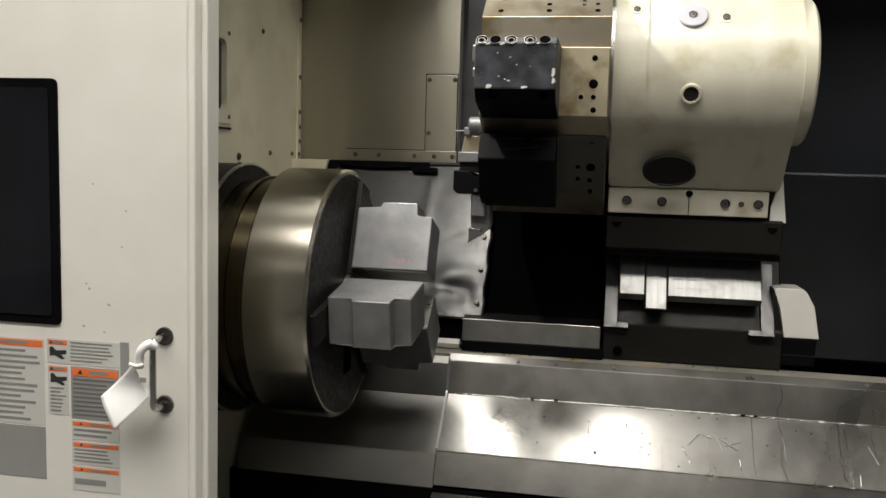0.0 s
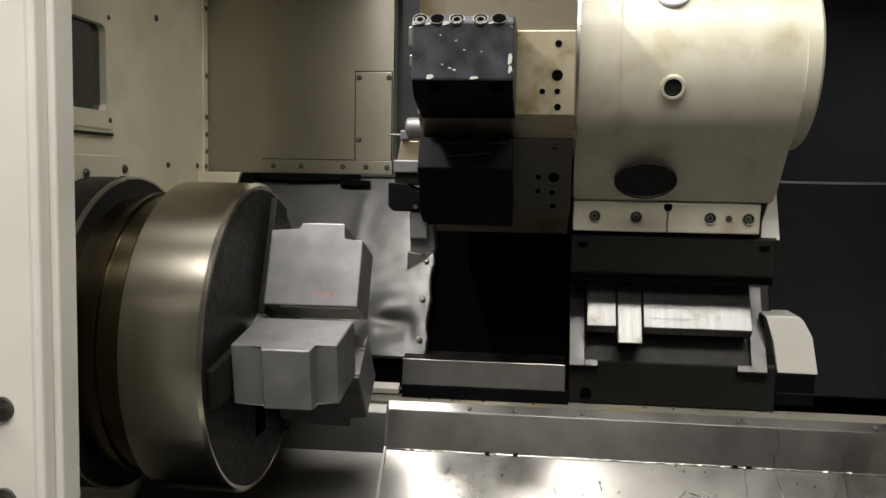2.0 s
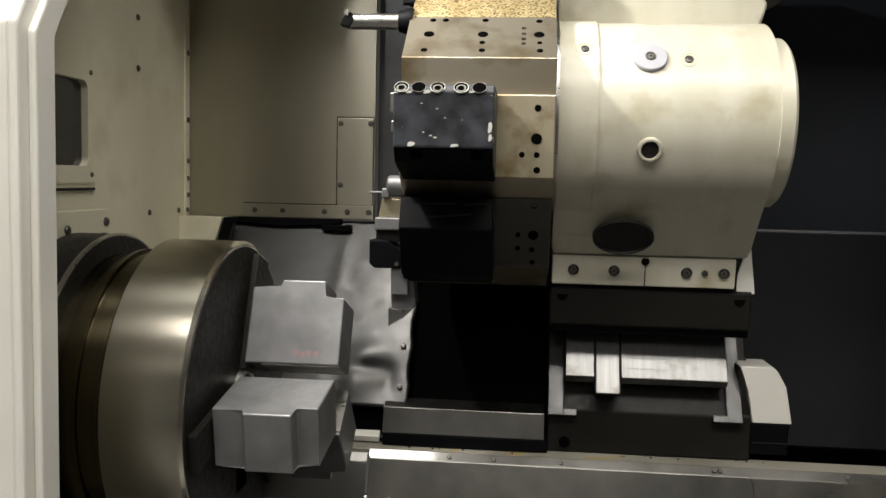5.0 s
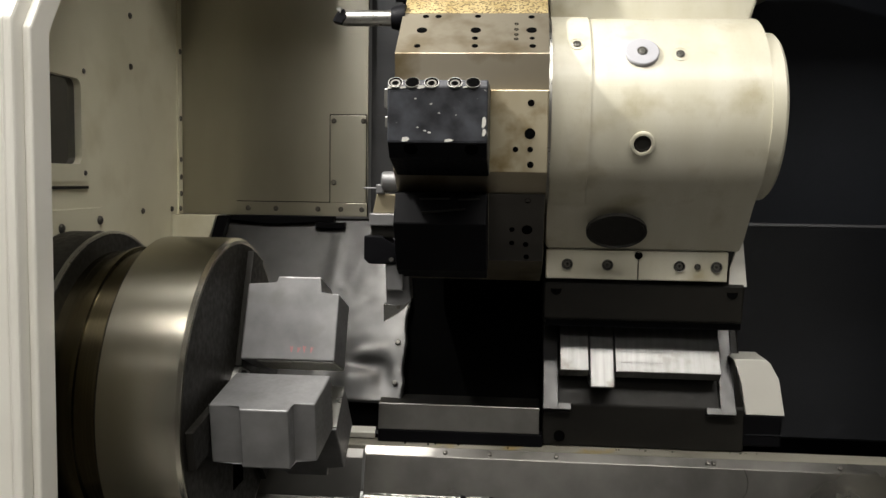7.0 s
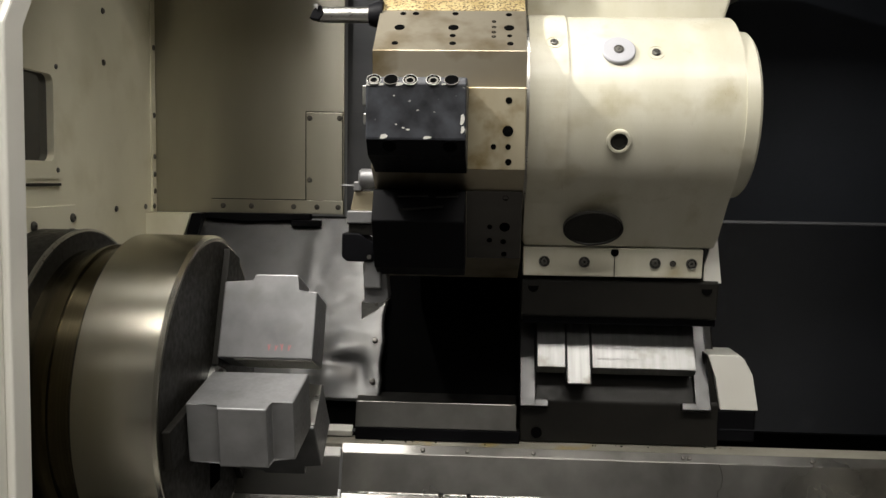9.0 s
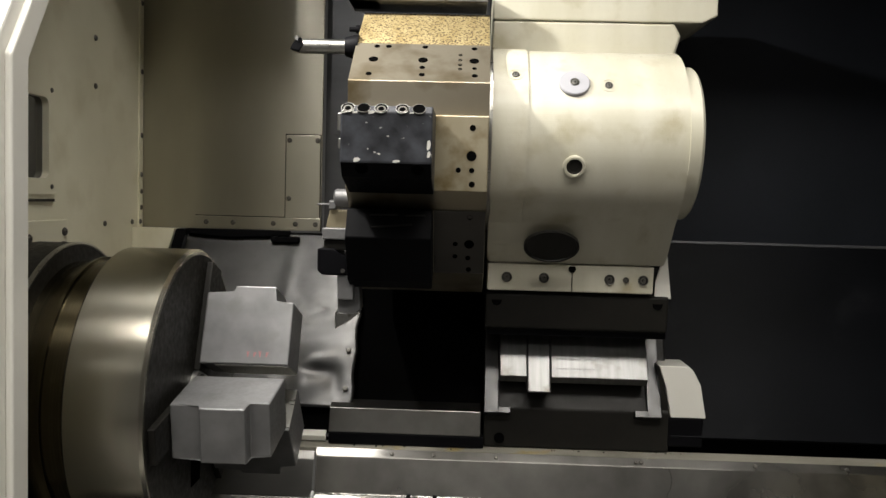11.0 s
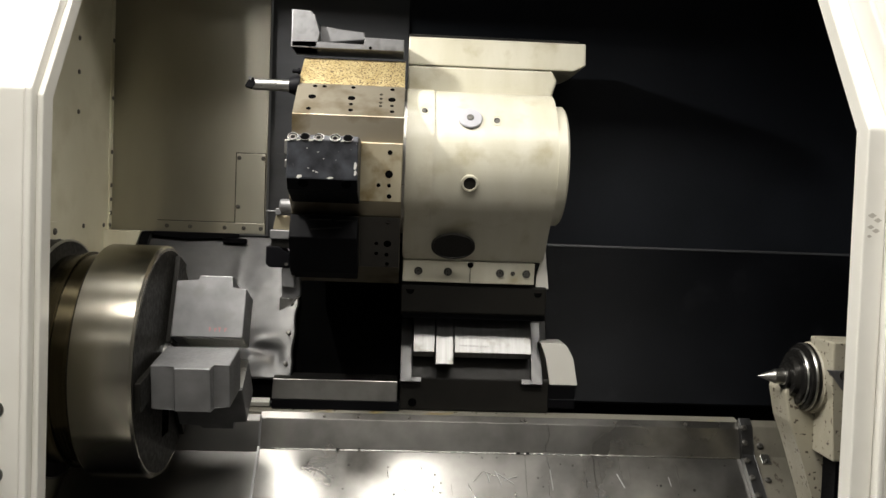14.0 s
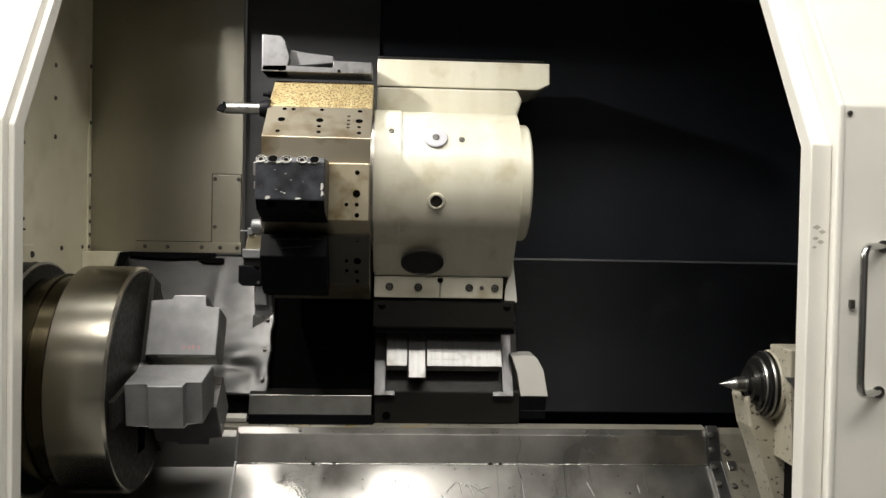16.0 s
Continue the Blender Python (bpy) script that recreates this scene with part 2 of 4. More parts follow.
def single(name, bm, mat, label, category, kind="", group=""):
    """A thing of one mesh, kept in place."""
    me = bpy.data.meshes.new(name)
    bmesh.ops.recalc_face_normals(bm, faces=bm.faces)
    bm.to_mesh(me)
    bm.free()
    me.materials.append(mat)
    ob = new(name, me)
    ob["base"] = [0.0, 0.0, 0.0]
    return tagged(ob, label, category, group, kind)


def bevelled(bm, width, segments=2):
    if width > 0:
        bmesh.ops.bevel(bm, geom=list(bm.edges), offset=width, segments=segments, affect="EDGES", profile=0.5, clamp_overlap=True)
    return bm


def join(*bms):
    out = bms[0]
    for other in bms[1:]:
        me = bpy.data.meshes.new("tmp")
        other.to_mesh(me)
        other.free()
        out.from_mesh(me)
        bpy.data.meshes.remove(me)
    return out


def box(x0, x1, y0, y1, z0, z1, bevel=0.003):
    bm = bmesh.new()
    bmesh.ops.create_cube(bm, size=1)
    bmesh.ops.scale(bm, verts=bm.verts, vec=(x1 - x0, y1 - y0, z1 - z0))
    bmesh.ops.translate(bm, verts=bm.verts, vec=((x0 + x1) / 2, (y0 + y1) / 2, (z0 + z1) / 2))
    return bevelled(bm, bevel)


def prism(points, a, b, axis="x", bevel=0.003, segments=2):
    """A closed outline pushed along an axis. axis x: points are (y, z); y: (x, z); z: (x, y)."""
    bm = bmesh.new()

    def at(p, d):
        return {"x": (d, p[0], p[1]), "y": (p[0], d, p[1]), "z": (p[0], p[1], d)}[axis]
    lo = [bm.verts.new(at(p, a)) for p in points]
    hi = [bm.verts.new(at(p, b)) for p in points]
    bm.faces.new(lo[::-1])
    bm.faces.new(hi)
    n = len(points)
    for i in range(n):
        bm.faces.new((lo[i], lo[(i + 1) % n], hi[(i + 1) % n], hi[i]))
    return bevelled(bm, bevel, segments)


def arc(cy, cz, r, a0, a1, n):
    return [(cy + r * math.cos(radians(a0 + (a1 - a0) * i / n)), cz + r * math.sin(radians(a0 + (a1 - a0) * i / n))) for i in range(n + 1)]


def lathe(profile, p0, axis, segs=48):
    """A body of revolution: profile of (distance along axis, radius) from p0."""
    axis = Vector(axis).normalized()
    rot = axis.to_track_quat("Z", "Y").to_matrix().to_4x4()
    bm = bmesh.new()
    rings = []
    for d, r in profile:
        if r < 1e-6:
            rings.append([bm.verts.new((0, 0, d))])
        else:
            rings.append([bm.verts.new((r * math.cos(2 * math.pi * i / segs), r * math.sin(2 * math.pi * i / segs), d)) for i in range(segs)])
    for a, b in zip(rings, rings[1:]):
        for i in range(segs):
            j = (i + 1) % segs
            if len(a) == 1 and len(b) > 1:
                bm.faces.new((a[0], b[i], b[j]))
            elif len(b) == 1 and len(a) > 1:
                bm.faces.new((a[i], a[j], b[0]))
            elif len(a) > 1:
                bm.faces.new((a[i], a[j], b[j], b[i]))
    for ring, flip in ((rings[0], True), (rings[-1], False)):
        if len(ring) > 1:
            bm.faces.new(ring[::-1] if flip else ring)
    for f in bm.faces:
        f.smooth = len(f.verts) == 4
    bmesh.ops.transform(bm, matrix=Matrix.Translation(p0) @ rot, verts=bm.verts)
    for e in bm.edges:
        if len(e.link_faces) == 2 and e.calc_face_angle(0) > 0.5:
            e.smooth = False
    return bm


def disc(p, n, r, h, segs=20, chamfer=0.0):
    """A short cylinder on a surface: centre p, outward normal n."""
    c = chamfer
    return lathe([(-0.002, r), (h - c, r), (h, r - c)] if c else [(-0.002, r), (h, r)], p, n, segs)


def socket_screw(parent, p, n, r, name="bolt"):
    """A counterbore rim, the dark bore in it and a socket-head screw at its bottom."""
    p, n = Vector(p), Vector(n).normalized()
    ring = part(name, lathe([(-0.002, r), (0.0014, r), (0.0018, r * 0.94), (0.0014, r * 0.84), (0.0006, r * 0.82)], p, n, 22), SCREW, parent)
    part("bore", lathe([(-0.001, r * 0.83), (0.0006, r * 0.83), (0.0006, 0)], p, n, 20), HOLE, ring)
    part("screw_head", lathe([(0, r * 0.58), (0.0011, r * 0.58), (0.0013, r * 0.50), (0.0013, r * 0.30), (0.0008, r * 0.28)], p - n * 0.0003, n, 14), SCREW, ring)
    return ring


def dome_screw(parent, p, n, r):
    p, n = Vector(p), Vector(n).normalized()
    return part("screw", lathe([(-0.001, r), (r * 0.25, r), (r * 0.55, r * 0.75), (r * 0.6, r * 0.3), (r * 0.35, r * 0.28), (r * 0.35, 0)], p, n, 12), SCREW, parent)


def hole(parent, p, n, r, rim=False):
    p, n = Vector(p), Vector(n).normalized()
    ob = part("hole", lathe([(-0.003, r), (0.0007, r), (0.0007, r * 0.9), (0.0004, r * 0.85), (0.0004, 0)], p, n, 18), HOLE, parent)
    return ob


def tube(points, r, segs=10, name="tube"):
    cu = bpy.data.curves.new(name, "CURVE")
    cu.dimensions, cu.bevel_depth, cu.bevel_resolution, cu.use_fill_caps = "3D", r, 3, True
    sp = cu.splines.new("POLY")
    sp.points.add(len(points) - 1)
    for q, p in zip(sp.points, points):
        q.co = (*p, 1)
    tmp = bpy.data.objects.new(name, cu)
    me = tmp.to_mesh()
    bm = bmesh.new()
    bm.from_mesh(me)
    tmp.to_mesh_clear()
    bpy.data.objects.remove(tmp)
    bpy.data.curves.remove(cu)
    for f in bm.faces:
        f.smooth = True
    return bm


def rounded(points, radius, n=5):
    """Rounds the corners of a path of 3D points."""
    out = [Vector(points[0])]
    for a, b, c in zip(points, points[1:], points[2:]):
        a, b, c = Vector(a), Vector(b), Vector(c)
        p, q = b + (a - b).normalized() * radius, b + (c - b).normalized() * radius
        for i in range(n + 1):
            s = i / n
            out.append((1 - s) ** 2 * p + 2 * s * (1 - s) * b + s * s * q)
    out.append(Vector(points[-1]))
    return out


def round_rect(x0, x1, z0, z1, r, n=5):
    pts = []
    for cx, cz, a in ((x1 - r, z1 - r, 0), (x0 + r, z1 - r, 90), (x0 + r, z0 + r, 180), (x1 - r, z0 + r, 270)):
        pts += [(cx + r * math.cos(radians(a + 90 * i / n)), cz + r * math.sin(radians(a + 90 * i / n))) for i in range(n + 1)]
    return pts

# ================= the hall round the machine =================
single("floor", box(-6, 8, -8, 6, -0.1, 0.0, 0), CONCRETE, "grey concrete workshop floor", "floor", "structure")
single("ceiling", box(-6, 8, -8, 6, 5.0, 5.1, 0), HALLROOF, "grey sheet workshop ceiling", "ceiling", "structure")
single("wall_west", box(-6.1, -6, -8, 6, 0, 5, 0), HALLWALL, "plain grey hall wall", "wall", "structure")
single("wall_east", box(8, 8.1, -8, 6, 0, 5, 0), HALLWALL, "plain grey hall wall", "wall", "structure")
single("wall_south", box(-6, 8, -8.1, -8, 0, 5, 0), HALLWALL, "plain grey hall wall", "wall", "structure")
single("wall_north", box(-6, 8, 6, 6.1, 0, 5, 0), HALLWALL, "plain grey hall wall", "wall", "structure")

# ================= enclosure of the lathe =================
LW, BK, PE = -0.358, 0.62, 0.156
LED = 1.425

left_wall = thing("wall_left", (LW, 0.1, 0.4), "aged cream enamel headstock wall with rows of screws", "wall", kind="structure")
# sheet round the spindle and the window
WY0, WY1, WZ0, WZ1 = -0.13, 0.073, 1.548, 1.725
part("wall_sheet", join(box(LW - 0.03, LW, -0.46, BK, WZ1, 2.6, 0), box(LW - 0.03, LW, -0.46, BK, 0.35, WZ0, 0),
                        box(LW - 0.03, LW, -0.46, WY0, WZ0, WZ1, 0), box(LW - 0.03, LW, WY1, BK, WZ0, WZ1, 0)), CREAM_IN, left_wall)
part("pane", box(LW - 0.025, LW - 0.012, WY0 - 0.01, WY1 + 0.01, WZ0 - 0.01, WZ1 + 0.01, 0), GLASSDARK, left_wall, "dark glass of a small wall window")
fr = [(y, z) for y, z in round_rect(WY0, WY1, WZ0, WZ1, 0.018)]
frame_bm = bmesh.new()
outer = round_rect(WY0 - 0.034, WY1 + 0.034, WZ0 - 0.036, WZ1 + 0.036, 0.012)
va = [frame_bm.verts.new((LW + 0.003, *p)) for p in outer]
vb = [frame_bm.verts.new((LW + 0.003, *p)) for p in fr]
vc = [frame_bm.verts.new((LW - 0.014, *p)) for p in fr]
vd = [frame_bm.verts.new((LW - 0.001, *p)) for p in outer]
k = len(fr)
for i in range(k):
    j = (i + 1) % k
    frame_bm.faces.new((va[i], va[j], vb[j], vb[i]))
    frame_bm.faces.new((vb[i], vb[j], vc[j], vc[i]))
    frame_bm.faces.new((va[i], va[j], vd[j], vd[i]))
part("window_frame", frame_bm, CREAM_IN, left_wall)
for y in (WY0 + 0.0, WY1 + 0.012):
    for z in (WZ0 - 0.018, WZ1 + 0.018):
        dome_screw(left_wall, (LW + 0.003, y, z), (1, 0, 0), 0.0055)
part("slot_cover", box(LW - 0.001, LW + 0.006, -0.20, 0.095, 1.497, 1.503, 0.001), DARKSTEEL, left_wall)
for y, z in ((0.604, 1.86), (0.604, 1.682), (0.604, 1.572), (0.604, 1.525), (0.604, 1.48), (0.598, 1.44), (0.548, 1.44), (0.37, 1.44), (0.313, 1.782),
             (0.313, 2.0), (0.604, 2.05), (0.313, 1.90), (0.02, 1.90)):
    dome_screw(left_wall, (LW + (0.0035 if y > 0.59 else 0), y, z), (1, 0, 0), 0.0074)
part("guard_plate", box(LW - 0.001, LW + 0.005, -0.30, 0.158, 1.36, 1.456, 0.0015), CREAM_IN, left_wall, "cream guard plate over the spindle")
dome_screw(left_wall, (LW + 0.005, 0.14, 1.428), (1, 0, 0), 0.010)
dome_screw(left_wall, (LW + 0.005, -0.02, 1.418), (1, 0, 0), 0.010)
part("seam_fold", box(LW - 0.001, LW + 0.004, BK - 0.03, BK - 0.002, LED, 2.6, 0.001), CREAM_IN, left_wall)
# lower lip that closes the wall towards the way cover
part("gusset", prism([(LW, 1.425), (LW + 0.12, 1.425), (LW + 0.09, 1.33), (LW, 1.30)], 0.55, 0.60, "y", 0.002), CREAM_IN, left_wall)
part("gusset_seal", prism([(LW + 0.125, 1.425), (LW + 0.155, 1.425), (LW + 0.125, 1.32), (LW + 0.095, 1.32)], 0.545, 0.575, "y", 0.002), BLACKPLAIN, left_wall)

back = thing("wall_back", (0, BK, LED), "satin cream back panel with a screwed lower rail", "wall", kind="structure")
map_upwards(part("back_sheet", box(LW, PE, BK, BK + 0.012, LED, 2.36, 0), CREAM_BACK, back))
map_upwards(part("lower_rail", box(LW + 0.155, PE, BK - 0.006, BK, LED, LED + 0.036, 0.0015), CREAM_BACK, back))
map_upwards(part("cover_plate", box(0.055, PE - 0.004, BK - 0.005, BK, LED + 0.0365, 1.695, 0.0015), CREAM_BACK, back, "small screwed access plate"))
part("joint", box(0.0525, PE - 0.002, BK - 0.0022, BK, LED + 0.0362, 1.698, 0), DARKSTEEL, back, "dirty joint round the access plate")
part("joint", box(LW + 0.155, 0.053, BK - 0.0022, BK, LED + 0.0362, LED + 0.0385, 0), DARKSTEEL, back)
for x, z in ((-0.17, 1.444), (-0.093, 1.444), (0.022, 1.444), (0.085, 1.444), (0.142, 1.444), (0.065, 1.68), (0.065, 1.516), (0.145, 1.68)):
    dome_screw(back, (x, BK - 0.006, z), (0, -1, 0), 0.0072)
part("rubber_strip", prism([(LW + 0.13, LED), (0.07, LED), (0.07, LED - 0.014), (-0.1, LED - 0.022), (LW + 0.13, LED - 0.012)], BK - 0.022, BK + 0.004, "y", 0.002), BLACKPLAIN, back)
part("strip_clip", box(0.02, 0.10, BK - 0.03, BK - 0.012, LED - 0.032, LED - 0.016, 0.002), BLACKPLAIN, back)

# black cabin behind
cabin = thing("wall_cabin", (1.0, 0.7, 0.5), "black sheet cabin wall behind the turret", "wall", kind="structure")
part("upper_sheet", box(PE, 2.45, 0.675, 0.70, 1.417, 2.6, 0.001), BLACKWALL, cabin)
part("lower_edge", box(PE, 2.0, 0.640, 0.68, 1.411, 1.417, 0.001), GREYWALL, cabin)
part("scraped_sheet", box(PE + 0.002, 0.62, 0.662, 0.675, 1.418, 2.6, 0.001), GREYWALL, cabin, "dark grey sheet with horizontal scrape marks")
part("end_sheet", box(2.43, 2.45, -0.45, 0.70, 0.3, 2.6, 0), BLACKWALL, cabin)
# unseen roof, edge and height set to shade the upper back sheets
part("shading_roof_sheet", box(LW - 0.03, 2.45, 0.0, 0.72, 2.36, 2.38, 0), BLACKWALL, cabin)
for i, (x, z, w) in enumerate(((0.33, 1.63, 0.17), (0.33, 1.605, 0.2), (0.31, 1.66, 0.08), (0.36, 1.54, 0.12), (0.30, 1.75, 0.1), (0.2, 1.70, 0.06))):
    part("scrape", box(x - w / 2, x + w / 2, 0.6605, 0.663, z, z + 0.003, 0), SHEET, cabin)

# ================= slant bed, covers =================
U = Vector((0, 0.5, 0.866))
P0 = Vector((0, 0.401, 1.022))


def slant(s, off=0.0):
    """(y, z) on the slanted way plane, s metres up it and off metres out of it."""
    return (P0.y + 0.5 * s - 0.866 * off, P0.z + 0.866 * s + 0.5 * off)


left_cover = thing("way_cover", (0.0, 0.5, 1.2), "dented stainless steel way cover sheet with bolts along its edge", "way cover")
bm = bmesh.new()
NX, NS = 70, 60
X0, X1 = -0.33, 0.285
grid = []
for i in range(NX + 1):
    row = []
    for j in range(NS + 1):
        s = -0.05 + 0.505 * j / NS
        tab = max(math.exp(-((s - q) / 0.030) ** 2) for q in (0.0, 0.105, 0.21))
        x = X0 + (X1 + 0.006 * tab + 0.004 * noise.noise(Vector((s * 60, 3, 0))) - X0) * i / NX
        h = 0.0
        # a large crease and the knocks near its lower edge
        h += 0.010 * math.exp(-((x - 0.165 - 0.10 * (s - 0.1)) / 0.035) ** 2) * math.exp(-((s - 0.02) / 0.06) ** 2)
        h -= 0.008 * math.exp(-((x - 0.18) / 0.045) ** 2 - ((s - 0.045) / 0.018) ** 2)
        h += 0.007 * math.exp(-((x - 0.195) / 0.05) ** 2 - ((s - 0.09) / 0.03) ** 2)
        h -= 0.006 * math.exp(-((x - 0.235) / 0.02) ** 2 - ((s - 0.02) / 0.04) ** 2)
        h += 0.0022 * math.exp(-((x - 0.06 - 0.08 * s) / 0.020) ** 2)
        h += 0.0015 * noise.noise(Vector((x * 5, s * 5, 1.7))) + 0.0005 * noise.noise(Vector((x * 22, s * 22, 4.0)))
        h *= min(1.0, (0.455 - s) / 0.08 + 0.1)
        y, z = slant(s, 0.006 + h)
        row.append(bm.verts.new((x, y, z)))
    grid.append(row)
for i in range(NX):
    for j in range(NS):
        bm.faces.new((grid[i][j], grid[i + 1][j], grid[i + 1][j + 1], grid[i][j + 1])).smooth = True
sheet = part("sheet", bm, SHEET, left_cover)
solid = sheet.modifiers.new("thickness", "SOLIDIFY")
solid.thickness = 0.002
for s in (0.0, 0.105, 0.21, 0.31):
    y, z = slant(s, 0.012)
    dome_screw(left_cover, (0.267, y, z), (0, -0.866, 0.5), 0.007)

# deep black sheet that paints the shadow between way cover and saddle
shade_sheet = thing("carriage_shade_sheet", (0.5, 0.5, 1.2), "black sheet standing in for the shade beneath the carriage", "way cover")
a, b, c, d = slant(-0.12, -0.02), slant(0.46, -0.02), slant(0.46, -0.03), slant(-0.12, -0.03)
part("sheet", prism([a, b, c, d], -0.33, 0.75, "x", 0), HOLE, shade_sheet)
part("hem", prism([slant(-0.12, -0.014), slant(-0.112, -0.014), slant(-0.112, -0.022), slant(-0.12, -0.022)], -0.33, 0.75, "x", 0.001), GREYWALL, shade_sheet)
right_cover = thing("right_way_cover", (1.4, 0.5, 1.2), "dark grey telescopic way cover", "way cover")
a, b, c, d = slant(-0.095, 0.004), slant(0.463, 0.004), slant(0.463, -0.01), slant(-0.095, -0.01)
part("sheet", prism([a, b, c, d], 1.10, 2.42, "x", 0.001), CHARCOAL, right_cover)
part("hem", prism([slant(0.455, 0.007), slant(0.463, 0.007), slant(0.463, 0.002), slant(0.455, 0.002)], 1.10, 2.42, "x", 0), GREYWALL, right_cover)

ledge = thing("front_way_rail", (0.4, 0.37, 0.9), "cream front rail of the bed behind the covers", "bed rail")
part("rail", prism([(0.318, 0.893), (0.366, 0.899), (0.366, 0.86), (0.318, 0.85)], -0.33, 1.70, "x", 0.002), RAIL, ledge)
part("white_lip", prism([(0.345, 0.915), (0.395, 0.935), (0.40, 0.915), (0.35, 0.90)], -0.10, 0.225, "x", 0.002), CREAM, ledge)
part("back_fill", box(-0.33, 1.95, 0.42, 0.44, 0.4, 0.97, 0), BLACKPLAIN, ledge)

F0, F1, F2, F3, F4 = (0.318, 0.894), (0.300, 0.877), (0.272, 0.790), (0.140, 0.669), (0.105, 0.588)
BX0, BX1 = 0.208, 1.690
bed = thing("bed_cover", (0.9, 0.2, 0.7), "scratched folded steel bed cover over the chip pan", "bed cover")


def strip(p, q, x0, x1, name, mat, th=0.006, parent=None, bumpy=0.0):
    (ya, za), (yb, zb) = p, q
    d = Vector((0, yb - ya, zb - za)).normalized()
    n = Vector((0, d.z, -d.y))
    if n.y > 0:
        n = -n
    return part(name, prism([(ya, za), (yb, zb), (yb - n.y * th, zb - n.z * th), (ya - n.y * th, za - n.z * th)], x0, x1, "x", 0.0012), mat, parent or bed)


strip(F0, F1, BX0, BX1, "top_flange", BED)
strip(F1, F2, BX0, BX1, "upper_plate", BED)
strip(F2, F3, BX0, BX1, "middle_plate", BED)
strip(F3, F4, BX0, BX1, "lower_plate", BED)
# weld and hem lines along the folds
for (y, z), nm in ((F2, "fold_seam"), (F3, "fold_seam")):
    bm = bmesh.new()
    prev = None
    for i in range(150):
        x = BX0 + (BX1 - BX0) * i / 149
        w = 0.0026 + 0.0022 * noise.noise(Vector((x * 60, y, 2)))
        ring = [bm.verts.new((x, y - w * math.cos(t) * 0.8 - 0.001, z + w * math.sin(t) + 0.001)) for t in (0, 1.05, 2.1, 3.14, 4.2, 5.2)]
        if prev:
            for q in range(6):
                bm.faces.new((prev[q], prev[(q + 1) % 6], ring[(q + 1) % 6], ring[q]))
        prev = ring
    part(nm, bm, CHROME if y > 0.2 else BED, bed)
for x in (0.40, 0.505, 0.66, 1.007, 1.02, 1.30, 1.524):
    dome_screw(bed, (x, 0.307, 0.886), (0, -0.7, 0.7), 0.0055)
for x, p in ((0.505, 0.02), (0.99, 0.05), (1.02, 0.01), (0.44, 0.03)):
    part("chip", box(x, x + 0.012, F2[0] - 0.006, F2[0] + 0.004, F2[1] + 0.001, F2[1] + 0.006, 0.002), BLACKPLAIN, bed)
# a wetted, scratched hump in the middle plate
for x, l, ang in ((0.93, 0.05, 70), (0.95, 0.06, 35), (0.965, 0.045, -20), (0.90, 0.03, 80), (1.09, 0.07, 88), (1.30, 0.05, 70), (1.45, 0.03, 85)):
    dd = (Vector((0, F3[0] - F2[0], F3[1] - F2[1]))).normalized()
    c0 = Vector((x, F2[0], F2[1])) + dd * 0.085
    v = Vector((math.cos(radians(ang)), 0, 0)) + dd * math.sin(radians(ang))
    nrm = Vector((0, dd.z, -dd.y))
    nrm = nrm if nrm.z > 0 else -nrm
    part("scratch", tube([c0 - v * l / 2 + nrm * 0.0005, c0 + nrm * 0.0012, c0 + v * l / 2 + nrm * 0.0005], 0.0013), BRIGHT, bed)

# dried coolant: drips over the rail and a run down the plates
rnd = random.Random(5)
run = []
for i in range(26):
    k = i / 25
    (ya, za), (yb, zb) = ((F1, F2) if k < 0.35 else (F2, F3))
    q = k / 0.35 if k < 0.35 else (k - 0.35) / 0.65
    run.append((1.085 + 0.006 * math.sin(k * 14) + rnd.uniform(-0.003, 0.003), ya + (yb - ya) * q - 0.0008, za + (zb - za) * q + 0.0008))
part("dried_run", tube(run, 0.0008), OILED_SHADED, bed)
for x, k, r in ((0.70, 0.3, 0.004), (0.74, 0.42, 0.003), (0.36, 0.25, 0.004), (0.62, 0.8, 0.005), (1.16, 0.2, 0.004), (1.42, 0.55, 0.004), (1.52, 0.62, 0.005), (0.83, 0.9, 0.003), (0.47, 0.72, 0.003), (1.05, 0.45, 0.003)):
    c = Vector((x, F2[0] + (F3[0] - F2[0]) * k, F2[1] + (F3[1] - F2[1]) * k))
    nb = Vector((0, -0.68, 0.74))
    part("chip", lathe([(-0.001, r), (0.0012, r * 0.8), (0.002, r * 0.3), (0.002, 0)], c, nb, 7), DARKSTEEL, bed)

down = Vector((0, F3[0] - F2[0], F3[1] - F2[1]))
lift = Vector((0, -0.68, 0.74)) * 0.0006
for x, k0, k1, r in ((1.195, 0.05, 0.62, 0.0016), (1.225, 0.02, 0.9, 0.0022), (1.242, 0.1, 0.75, 0.0012), (1.305, 0.0, 0.5, 0.0018), (1.33, 0.2, 0.55, 0.0012), (1.015, 0.0, 0.95, 0.0011), (1.48, 0.1, 0.6, 0.0014), (0.79, 0.6, 0.95, 0.001)):
    pts = []
    for i in range(12):
        k = k0 + (k1 - k0) * i / 11
        p = Vector((x + rnd.uniform(-0.002, 0.002), F2[0], F2[1])) + down * k + lift * 0.3
        pts.append(tuple(p))
    part("dried_run", tube(pts, r * 0.6), OILED_SHADED, bed)
